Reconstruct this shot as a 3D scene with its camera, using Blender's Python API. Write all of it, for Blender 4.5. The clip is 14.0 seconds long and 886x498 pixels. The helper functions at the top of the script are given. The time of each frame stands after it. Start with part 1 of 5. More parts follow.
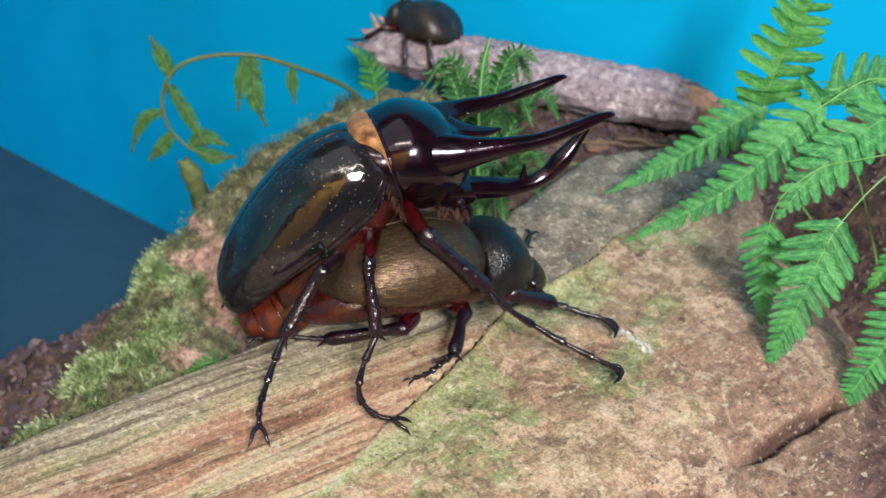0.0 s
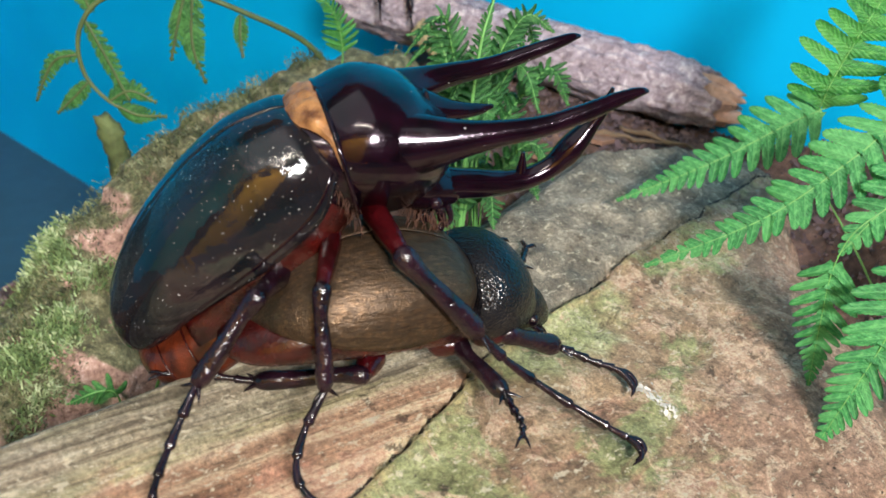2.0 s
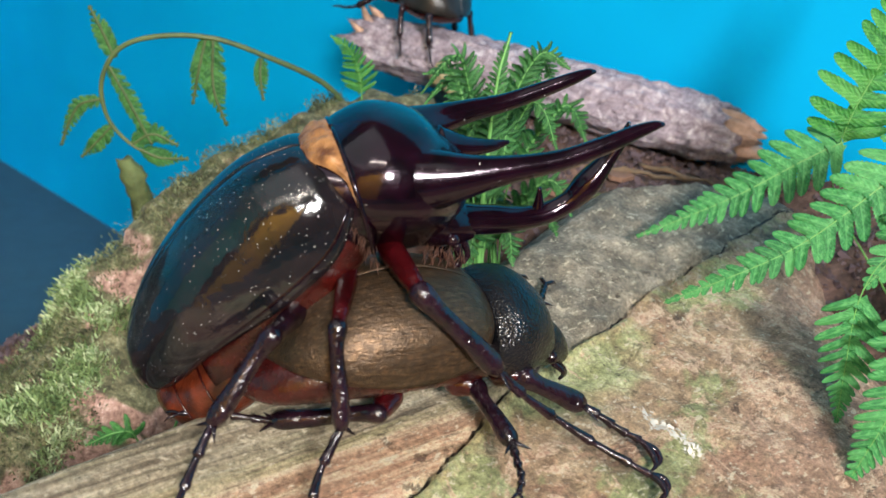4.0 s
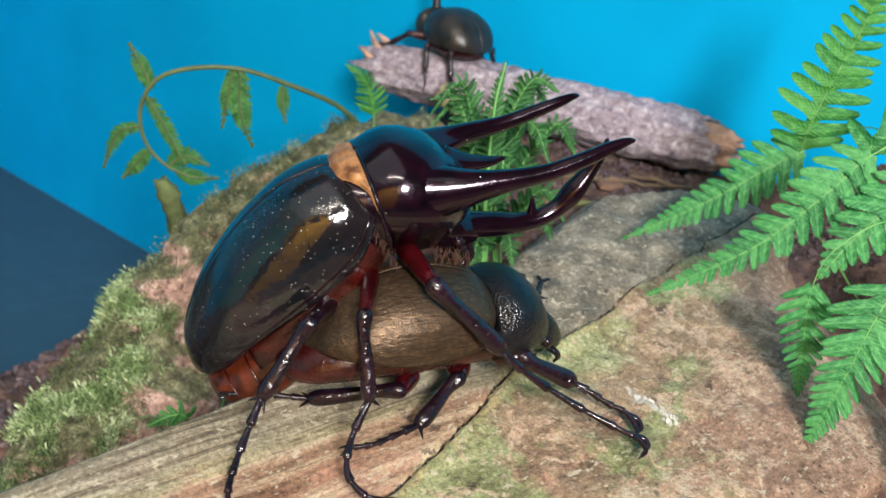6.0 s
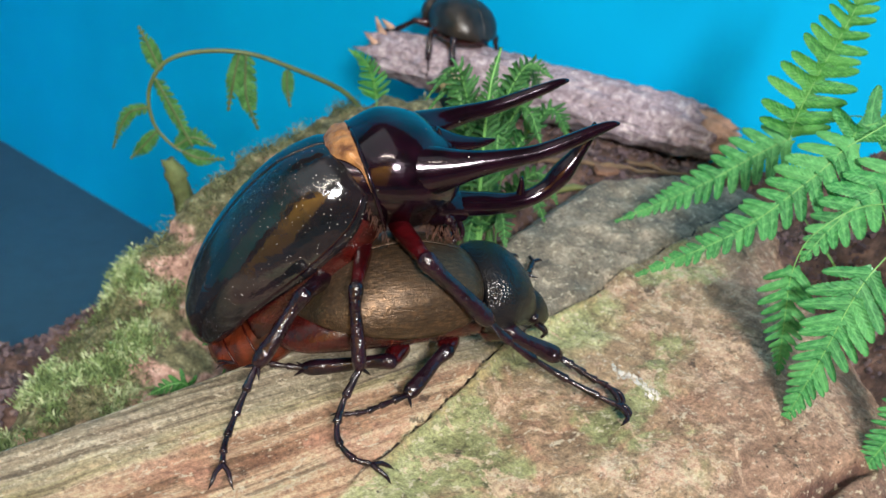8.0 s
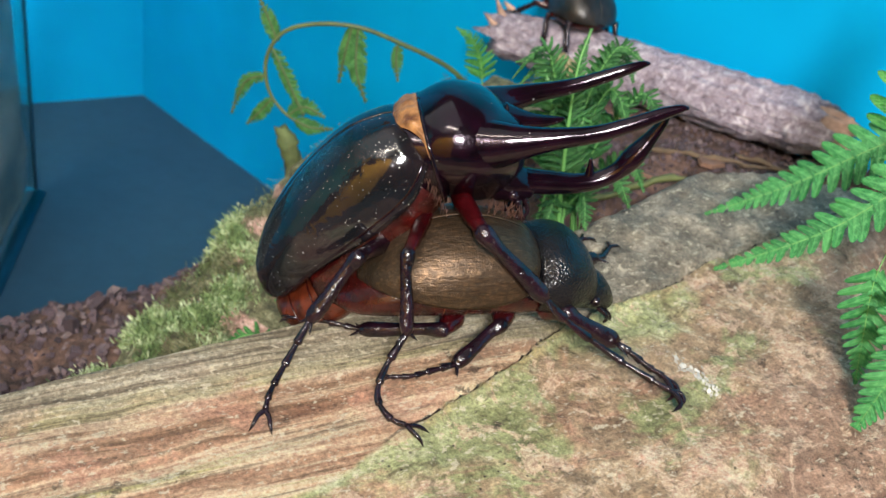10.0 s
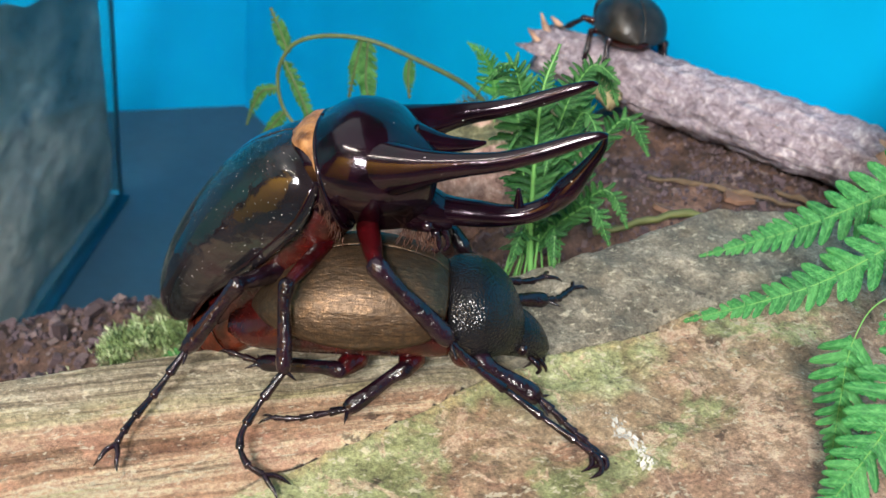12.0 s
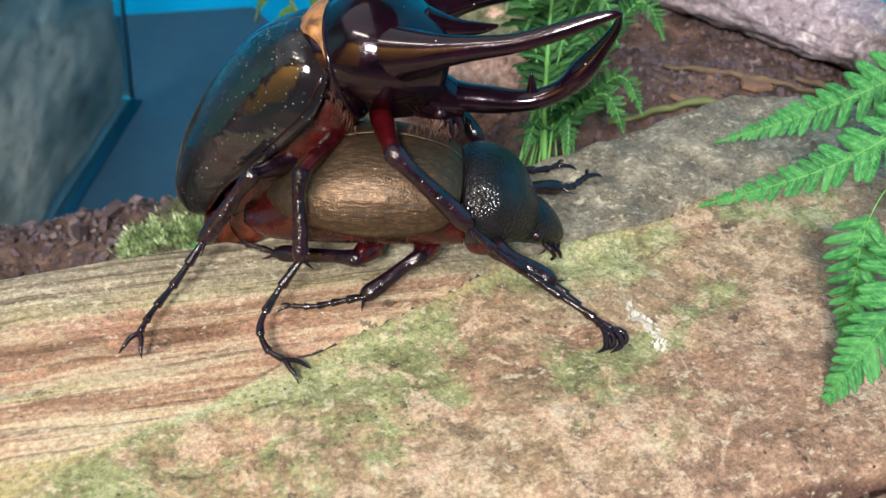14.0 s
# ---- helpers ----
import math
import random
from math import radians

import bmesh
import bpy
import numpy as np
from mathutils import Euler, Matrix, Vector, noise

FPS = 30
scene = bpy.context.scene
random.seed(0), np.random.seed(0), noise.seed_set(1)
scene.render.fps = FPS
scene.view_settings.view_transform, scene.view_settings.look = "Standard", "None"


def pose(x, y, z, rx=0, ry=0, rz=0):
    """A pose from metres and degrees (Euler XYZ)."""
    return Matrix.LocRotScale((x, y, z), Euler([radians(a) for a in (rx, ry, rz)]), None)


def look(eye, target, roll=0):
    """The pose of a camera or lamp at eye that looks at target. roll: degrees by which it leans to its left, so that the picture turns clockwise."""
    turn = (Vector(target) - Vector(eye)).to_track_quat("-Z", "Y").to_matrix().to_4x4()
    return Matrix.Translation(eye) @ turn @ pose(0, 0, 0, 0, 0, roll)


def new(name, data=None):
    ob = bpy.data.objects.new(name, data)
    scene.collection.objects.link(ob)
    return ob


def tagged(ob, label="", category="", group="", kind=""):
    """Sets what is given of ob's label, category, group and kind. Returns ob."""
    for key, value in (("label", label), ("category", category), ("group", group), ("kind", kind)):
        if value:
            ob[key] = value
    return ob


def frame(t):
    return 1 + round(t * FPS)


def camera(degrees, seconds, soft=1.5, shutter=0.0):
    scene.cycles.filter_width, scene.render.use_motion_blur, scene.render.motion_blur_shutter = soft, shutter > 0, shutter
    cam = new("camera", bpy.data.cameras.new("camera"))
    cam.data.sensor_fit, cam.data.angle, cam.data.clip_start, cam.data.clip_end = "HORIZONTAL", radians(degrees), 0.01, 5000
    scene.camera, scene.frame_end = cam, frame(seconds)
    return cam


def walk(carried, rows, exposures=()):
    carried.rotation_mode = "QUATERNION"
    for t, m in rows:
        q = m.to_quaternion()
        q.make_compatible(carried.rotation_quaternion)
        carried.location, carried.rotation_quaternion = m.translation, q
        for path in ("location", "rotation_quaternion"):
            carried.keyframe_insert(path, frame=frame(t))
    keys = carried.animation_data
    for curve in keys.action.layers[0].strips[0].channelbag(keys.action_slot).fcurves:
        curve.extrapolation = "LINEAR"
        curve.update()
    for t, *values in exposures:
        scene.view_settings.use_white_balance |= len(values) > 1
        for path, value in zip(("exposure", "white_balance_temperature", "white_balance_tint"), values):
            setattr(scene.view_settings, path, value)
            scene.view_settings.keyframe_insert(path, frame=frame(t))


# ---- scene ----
cam = camera(51.0, 14.0)
cam.data.dof.use_dof, cam.data.dof.focus_distance, cam.data.dof.aperture_fstop = True, 0.168, 32.0
# seconds, place in metres, turn in degrees
PATH = [
    (0.0, 0.0000, -0.0000, 0.1600, 63.00, -6.00, -0.00),
    (0.5, 0.0004, 0.0121, 0.1565, 63.20, -6.64, -1.01),
    (1.0, -0.0025, 0.0511, 0.1446, 60.32, -9.16, -1.26),
    (1.5, 0.0034, 0.0736, 0.1349, 58.79, -9.26, 1.07),
    (2.0, -0.0037, 0.0479, 0.1452, 60.99, -11.12, -0.89),
    (2.5, -0.0038, 0.0483, 0.1454, 62.16, -11.30, -0.77),
    (3.0, -0.0026, 0.0490, 0.1449, 63.23, -11.27, -0.56),
    (3.5, -0.0021, 0.0492, 0.1448, 63.99, -10.91, -0.15),
    (4.0, -0.0023, 0.0482, 0.1443, 63.38, -9.93, 0.20),
    (6.5, -0.0042, 0.0195, 0.1547, 64.33, -8.65, 0.04),
    (7.0, -0.0037, 0.0177, 0.1545, 64.04, -8.84, 0.38),
    (9.5, 0.0110, 0.0161, 0.1563, 62.10, -9.10, 6.37),
    (10.0, 0.0173, 0.0152, 0.1561, 61.19, -8.62, 11.32),
    (10.5, 0.0282, 0.0196, 0.1555, 60.37, -8.35, 16.15),
    (11.0, 0.0367, 0.0264, 0.1583, 59.98, -8.25, 19.42),
    (11.5, 0.0467, 0.0334, 0.1571, 60.16, -8.50, 20.53),
    (12.0, 0.0559, 0.0439, 0.1562, 60.94, -6.96, 21.08),
    (12.5, 0.0539, 0.0451, 0.1566, 62.04, -5.11, 21.04),
    (13.0, 0.0575, 0.0474, 0.1538, 61.60, -4.49, 21.12),
    (13.5, 0.0561, 0.0441, 0.1546, 59.58, -4.65, 21.39),
    (14.0, 0.0571, 0.0424, 0.1537, 55.08, -5.58, 21.36),
]
walk(cam, [(t, pose(x, y, z, rx, ry, rz)) for t, x, y, z, rx, ry, rz in PATH],
     ((0.0, -0.16), (0.5, -0.18), (1.0, -0.04), (2.0, 0.0), (4.0, 0.04), (6.5, -0.06), (9.5, -0.06), (10.5, -0.04), (11.5, 0.04), (14.0, 0.08)))

# ---- light ----
world = bpy.data.worlds.new("world")
scene.world = world
world.use_nodes = True
world.node_tree.nodes["Background"].inputs[0].default_value = (0.55, 0.58, 0.65, 1)
world.node_tree.nodes["Background"].inputs[1].default_value = 0.25


def area_lamp(name, eye, target, size_x, size_y, watts, colour):
    data = bpy.data.lights.new(name, "AREA")
    data.shape, data.size, data.size_y, data.energy, data.color = "RECTANGLE", size_x, size_y, watts, colour
    ob = new(name, data)
    ob.matrix_world = look(eye, target)
    return ob


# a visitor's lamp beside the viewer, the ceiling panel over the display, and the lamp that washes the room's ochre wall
area_lamp("spot_lamp", (0.095, -0.29, 0.375), (0.00, 0.19, 0.05), 0.11, 0.09, 6.7, (1.0, 0.98, 0.95))
area_lamp("panel_lamp", (-0.46, 0.10, 1.15), (-0.16, 0.26, 0.05), 1.5, 1.2, 4.9, (0.92, 0.97, 1.0))
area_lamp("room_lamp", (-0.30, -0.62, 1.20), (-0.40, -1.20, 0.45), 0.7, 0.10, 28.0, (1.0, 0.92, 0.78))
# ---- materials ----
def rgb(r, g, b):
    """Linear colour from the 0 to 255 values of a paint chip."""
    return tuple(((c / 255 + 0.055) / 1.055) ** 2.4 if c > 10 else c / 255 / 12.92 for c in (r, g, b)) + (1.0,)


class Nodes:
    """Short hand for building one node material."""

    def __init__(self, name, rough=0.5, metal=0.0, coat=0.0, spec=0.5):
        self.mat = bpy.data.materials.new(name)
        self.mat.use_nodes = True
        self.tree = self.mat.node_tree
        self.bsdf = self.tree.nodes["Principled BSDF"]
        self.bsdf.inputs["Roughness"].default_value = rough
        self.bsdf.inputs["Metallic"].default_value = metal
        self.bsdf.inputs["Coat Weight"].default_value = coat
        self.bsdf.inputs["Coat Roughness"].default_value = 0.04
        self.bsdf.inputs["Specular IOR Level"].default_value = spec
        self.place = self.add("ShaderNodeTexCoord").outputs["Object"]

    def add(self, kind, **values):
        node = self.tree.nodes.new(kind)
        for key, value in values.items():
            if key in node.inputs:
                if isinstance(value, bpy.types.NodeSocket):
                    self.tree.links.new(value, node.inputs[key])
                else:
                    node.inputs[key].default_value = value
        return node

    def link(self, a, b):
        self.tree.links.new(a, b)

    def stretch(self, sx=1, sy=1, sz=1, rot=(0, 0, 0)):
        m = self.add("ShaderNodeMapping", Vector=self.place)
        m.inputs["Scale"].default_value = (sx, sy, sz)
        m.inputs["Rotation"].default_value = [radians(a) for a in rot]
        return m.outputs[0]

    def noise(self, scale, detail=4.0, rough=0.55, vector=None, distort=0.0):
        n = self.add("ShaderNodeTexNoise", Scale=scale, Detail=detail, Roughness=rough, Distortion=distort)
        self.link(vector or self.place, n.inputs["Vector"])
        return n.outputs["Fac"]

    def cells(self, scale, vector=None, feature="F1"):
        n = self.add("ShaderNodeTexVoronoi", Scale=scale)
        n.feature = feature
        self.link(vector or self.place, n.inputs["Vector"])
        return n.outputs["Distance"]

    def ramp(self, fac, *stops):
        n = self.add("ShaderNodeValToRGB", Fac=fac)
        els = n.color_ramp.elements
        while len(els) < len(stops):
            els.new(0.5)
        for el, (pos, col) in zip(els, stops):
            el.position = pos
            el.color = col if len(col) == 4 else (*col, 1)
        return n.outputs["Color"]

    def mask(self, fac, low, high):
        n = self.add("ShaderNodeMapRange", Value=fac)
        n.inputs["From Min"].default_value, n.inputs["From Max"].default_value = low, high
        n.interpolation_type = "SMOOTHSTEP"
        return n.outputs[0]

    def mix(self, fac, a, b, mode="MIX"):
        n = self.add("ShaderNodeMix")
        n.data_type, n.blend_type = "RGBA", mode
        for sock, value in ((n.inputs[0], fac), (n.inputs[6], a), (n.inputs[7], b)):
            if isinstance(value, bpy.types.NodeSocket):
                self.link(value, sock)
            else:
                sock.default_value = value
        return n.outputs[2]

    def math(self, op, a, b=0.0):
        n = self.add("ShaderNodeMath")
        n.operation = op
        for sock, value in zip(n.inputs, (a, b)):
            if isinstance(value, bpy.types.NodeSocket):
                self.link(value, sock)
            else:
                sock.default_value = value
        return n.outputs[0]

    def colour(self, value):
        if isinstance(value, bpy.types.NodeSocket):
            self.link(value, self.bsdf.inputs["Base Color"])
        else:
            self.bsdf.inputs["Base Color"].default_value = value
        return self

    def roughness(self, value):
        self.link(value, self.bsdf.inputs["Roughness"])
        return self

    def bump(self, height, distance, strength=1.0):
        n = self.add("ShaderNodeBump", Height=height, Distance=distance, Strength=strength)
        old = self.bsdf.inputs["Normal"].links
        if old:
            self.link(old[0].from_socket, n.inputs["Normal"])
        self.link(n.outputs[0], self.bsdf.inputs["Normal"])
        return self


def plain(name, colour, rough=0.5, var=0.25, scale=300.0, bump=0.0, metal=0.0, coat=0.0, spec=0.5):
    """A surface of one colour with slight mottling at two scales."""
    n = Nodes(name, rough, metal, coat, spec)
    fac = n.math("ADD", n.math("MULTIPLY", n.noise(scale), 0.5), n.math("MULTIPLY", n.noise(scale * 0.12), 0.5))
    dark = tuple(c * (1 - var) for c in colour[:3]) + (1,)
    light = tuple(min(1, c * (1 + var)) for c in colour[:3]) + (1,)
    n.colour(n.ramp(fac, (0.35, dark), (0.65, light)))
    if bump:
        n.bump(n.noise(scale * 1.5), bump)
    return n.mat


# ---- mesh helpers ----
def part(name, bm, material, parent=None, label="", smooth=True):
    """Links a bmesh as one mesh object, under a thing or a part if one is given."""
    mesh = bpy.data.meshes.new(name)
    bm.normal_update()
    bm.to_mesh(mesh)
    bm.free()
    mesh.materials.append(material)
    if smooth:
        mesh.shade_smooth()
    ob = new(name, mesh)
    ob.parent = parent
    if label:
        ob["label"] = label
    return ob


def spline(points, n):
    """n + 1 points on a smooth curve through rows of numbers."""
    p = [np.array(q, float) for q in points]
    p = [2 * p[0] - p[1]] + p + [2 * p[-1] - p[-2]]
    out = []
    segs = len(p) - 3
    for i in range(n + 1):
        u = i / n * segs
        k = min(int(u), segs - 1)
        t = u - k
        a, b, c, d = p[k:k + 4]
        out.append(0.5 * (2 * b + (c - a) * t + (2 * a - 5 * b + 4 * c - d) * t * t + (3 * b - a - 3 * c + d) * t ** 3))
    return out


def tube(points, steps=24, sides=12, flat=1.0, bm=None, up=(0, 0, 1), caps=True):
    """A round limb along rows of x, y, z, radius; flat squeezes it across up."""
    bm = bm or bmesh.new()
    rows = spline(points, steps)
    rings = []
    side = None
    for i, r in enumerate(rows):
        a = rows[max(i - 1, 0)][:3]
        b = rows[min(i + 1, len(rows) - 1)][:3]
        ahead = Vector(b - a).normalized()
        if side is None:
            side = ahead.cross(Vector(up))
            if side.length < 1e-4:
                side = ahead.cross(Vector((1, 0, 0)))
        side = (side - ahead * side.dot(ahead)).normalized()
        top = side.cross(ahead)
        rad = max(r[3], 1e-5)
        ring = []
        for k in range(sides):
            w = 2 * math.pi * k / sides
            ring.append(bm.verts.new(Vector(r[:3]) + side * math.cos(w) * rad * flat + top * math.sin(w) * rad))
        rings.append(ring)
    for lo, hi in zip(rings, rings[1:]):
        for k in range(sides):
            bm.faces.new((lo[k], hi[k], hi[(k + 1) % sides], lo[(k + 1) % sides]))
    if caps:
        bm.faces.new(rings[0])
        bm.faces.new(rings[-1][::-1])
    return bm


def loft(rings, bm=None, caps=True):
    """Skins closed rings of points of equal count."""
    bm = bm or bmesh.new()
    made = [[bm.verts.new(p) for p in ring] for ring in rings]
    n = len(made[0])
    for lo, hi in zip(made, made[1:]):
        for k in range(n):
            bm.faces.new((lo[k], lo[(k + 1) % n], hi[(k + 1) % n], hi[k]))
    if caps:
        bm.faces.new(made[0][::-1])
        bm.faces.new(made[-1])
    bmesh.ops.recalc_face_normals(bm, faces=bm.faces[:])
    return bm


def sheet(nu, nv, place, bm=None):
    """A grid of (nu + 1) x (nv + 1) points at place(u, v), u and v from 0 to 1."""
    bm = bm or bmesh.new()
    grid = [[bm.verts.new(place(i / nu, j / nv)) for j in range(nv + 1)] for i in range(nu + 1)]
    for i in range(nu):
        for j in range(nv):
            bm.faces.new((grid[i][j], grid[i + 1][j], grid[i + 1][j + 1], grid[i][j + 1]))
    return bm


def slab(lo, hi, bm=None, bevel=0.0):
    """A box between two corners, with its edges taken off."""
    bm = bm or bmesh.new()
    made = bmesh.ops.create_cube(bm, size=1)["verts"]
    for v in made:
        v.co = Vector([lo[k] + (v.co[k] + 0.5) * (hi[k] - lo[k]) for k in range(3)])
    if bevel:
        edges = list({e for v in made for e in v.link_edges})
        bmesh.ops.bevel(bm, geom=edges, offset=bevel, segments=2, affect="EDGES")
    return bm


def fbm(x, y, z=0.0, octaves=4):
    return noise.fractal(Vector((x, y, z)), 1.0, 2.0, octaves)


def smooth(a, b, x):
    t = min(1.0, max(0.0, (x - a) / (b - a)))
    return t * t * (3 - 2 * t)


# ---- the enclosure ----
CORNER = Vector((-0.28, 0.598, -0.095))
ALONG_B = Vector((0.800, -0.590, 0)).normalized()
ALONG_A = Vector((-0.69, -0.72, 0)).normalized()
FLOOR_Z = -0.095


def build_room():
    blue = Nodes("blue_plastic", 0.6, spec=0.08)
    cloud = blue.noise(9.0, 3.0)
    blue.colour(blue.ramp(cloud, (0.3, rgb(0, 148, 200)), (0.7, rgb(0, 162, 215))))
    blue.bump(blue.noise(900.0), 0.00003)
    grey = plain("grey_floor", rgb(42, 73, 92), 0.6, 0.12, 120.0, 0.0001)
    bm = bmesh.new()
    for along, sign, name in ((ALONG_B, 1, "wall_east"), (ALONG_A, -1, "wall_west")):
        out = Vector((-along.y, along.x, 0)) * sign
        bm = bmesh.new()
        base = CORNER - out * 0.0
        quad = [base, base + along * 0.95, base + along * 0.95 + out * 0.01, base + out * 0.01]
        low = [bm.verts.new((q.x, q.y, FLOOR_Z)) for q in quad]
        high = [bm.verts.new((q.x, q.y, 0.42)) for q in quad]
        bm.faces.new(low[::-1])
        bm.faces.new(high)
        for k in range(4):
            bm.faces.new((low[k], low[(k + 1) % 4], high[(k + 1) % 4], high[k]))
        bmesh.ops.recalc_face_normals(bm, faces=bm.faces[:])
        tagged(part(name, bm, blue.mat, smooth=False), "smooth light blue plastic wall of the display box", "wall", kind="structure")
    tagged(part("floor", slab((-1.3, -1.2, FLOOR_Z - 0.02), (1.3, 1.2, FLOOR_Z)), grey, smooth=False),
           "matt blue-grey floor of the display box", "floor", kind="structure")
    lilac = plain("ceiling_paint", (0.34, 0.33, 0.37, 1), 0.8, 0.1, 20.0)
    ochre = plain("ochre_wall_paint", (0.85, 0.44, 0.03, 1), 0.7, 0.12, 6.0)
    dark = plain("dark_wall_paint", (0.05, 0.035, 0.03, 1), 0.7, 0.12, 6.0)
    teal = plain("teal_wall_paint", (0.05, 0.52, 0.62, 1), 0.7, 0.12, 6.0)
    brown = plain("room_wall_paint", (0.20, 0.16, 0.13, 1), 0.7, 0.2, 8.0)
    tagged(part("ceiling", slab((-1.3, -1.2, 1.25), (1.3, 1.2, 1.3)), lilac, smooth=False), "plain grey ceiling of the room", "ceiling", kind="structure")
    for name, lo, hi, paint, word in (("wall_south", (-1.3, -1.22, FLOOR_Z), (1.3, -1.2, 1.25), dark, "dark brown"), ("wall_right", (1.3, -1.2, FLOOR_Z), (1.32, 1.2, 1.25), brown, "brown"),
                                      ("wall_left", (-1.32, -1.2, FLOOR_Z), (-1.3, 1.2, 1.25), teal, "teal"), ("wall_north", (-1.3, 1.2, FLOOR_Z), (1.3, 1.22, 1.25), brown, "brown")):
        tagged(part(name, slab(lo, hi), paint, smooth=False), "plain " + word + " painted wall of the room", "wall", kind="structure")
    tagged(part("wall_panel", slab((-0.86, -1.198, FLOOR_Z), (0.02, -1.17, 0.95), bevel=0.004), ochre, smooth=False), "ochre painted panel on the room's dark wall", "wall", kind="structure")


build_room()


# ---- the log ----
LOG_O = Vector((0.02, 0.18, 0.0))
LOG_U = Vector((0.80, 0.60, 0))
LOG_V = Vector((-0.60, 0.80, 0))
LOG_M = Matrix(((0.80, -0.60, 0, 0.02), (0.60, 0.80, 0, 0.18), (0, 0, 1, 0), (0, 0, 0, 1)))


def far_edge(u):
    """How far across the log its back edge lies."""
    return float(np.interp(u, (-0.3, -0.1, -0.05, 0.0, 0.023, 0.05, 0.08, 0.105, 0.13, 0.2), (0.004, 0.0130, 0.0175, 0.0255, 0.031, 0.040, 0.050, 0.045, 0.03, 0.0)))


def crack_line(u):
    return float(np.interp(u, (-0.3, -0.0346, -0.0197, -0.0039, 0.0041, 0.0222, 0.0384, 0.0579, 0.0698, 0.2), (-0.13, -0.0172, -0.0115, -0.0049, -0.0004, 0.0041, 0.0064, 0.0124, 0.0138, 0.04))) + 0.0010 * fbm(u * 90, 7.0)


def log_height(u, v, fine=True):
    """The top of the log: u metres along it, v across it, away from the viewer."""
    edge = far_edge(u)
    crown = 0.0515 + 0.045 * u + 0.06 * v + 0.10 * max(0.0, v)
    over = max(0.0, v - edge + 0.004)
    z = crown - 30.0 * over * over - 0.9 * over
    low = max(0.0, -0.045 - v)
    z -= 4.0 * low * low + 0.12 * low
    right = max(0.0, u - 0.080 - (0.58 if v < 0 else 1.2) * v)
    z -= 9.0 * right * right
    if fine:
        c = v - crack_line(u)
        on = smooth(-0.045, -0.02, u) * (1 - smooth(0.075, 0.1, u))
        z += on * (0.0012 * math.exp(-((c + 0.0016) / 0.0014) ** 2) - 0.0022 * math.exp(-(c / 0.0007) ** 2))
        z -= 0.0050 * smooth(0.012, 0.030, u) * (1 - smooth(0.052, 0.062, u)) * math.exp(-((v + 0.0588 + 0.0012 * fbm(u * 110, 3.0)) / 0.0013) ** 2)
        grain = smooth(0.01, -0.03, u) * smooth(-0.012, 0.003, c)
        z += 0.0007 * grain * fbm(u * 12, v * 260, 3) + 0.0009 * fbm(u * 40, v * 60, 1)
        z += (1 - grain) * (0.0009 * fbm(u * 120, v * 130, 2) + 0.0005 * fbm(u * 380, v * 380, 5))
    return z


def log_at(x, y, fine=True):
    """The height of the log's top over a place in the plan."""
    d = Vector((x, y, 0)) - Vector((0.02, 0.18, 0))
    return log_height(d.dot(LOG_U), d.dot(LOG_V), fine)


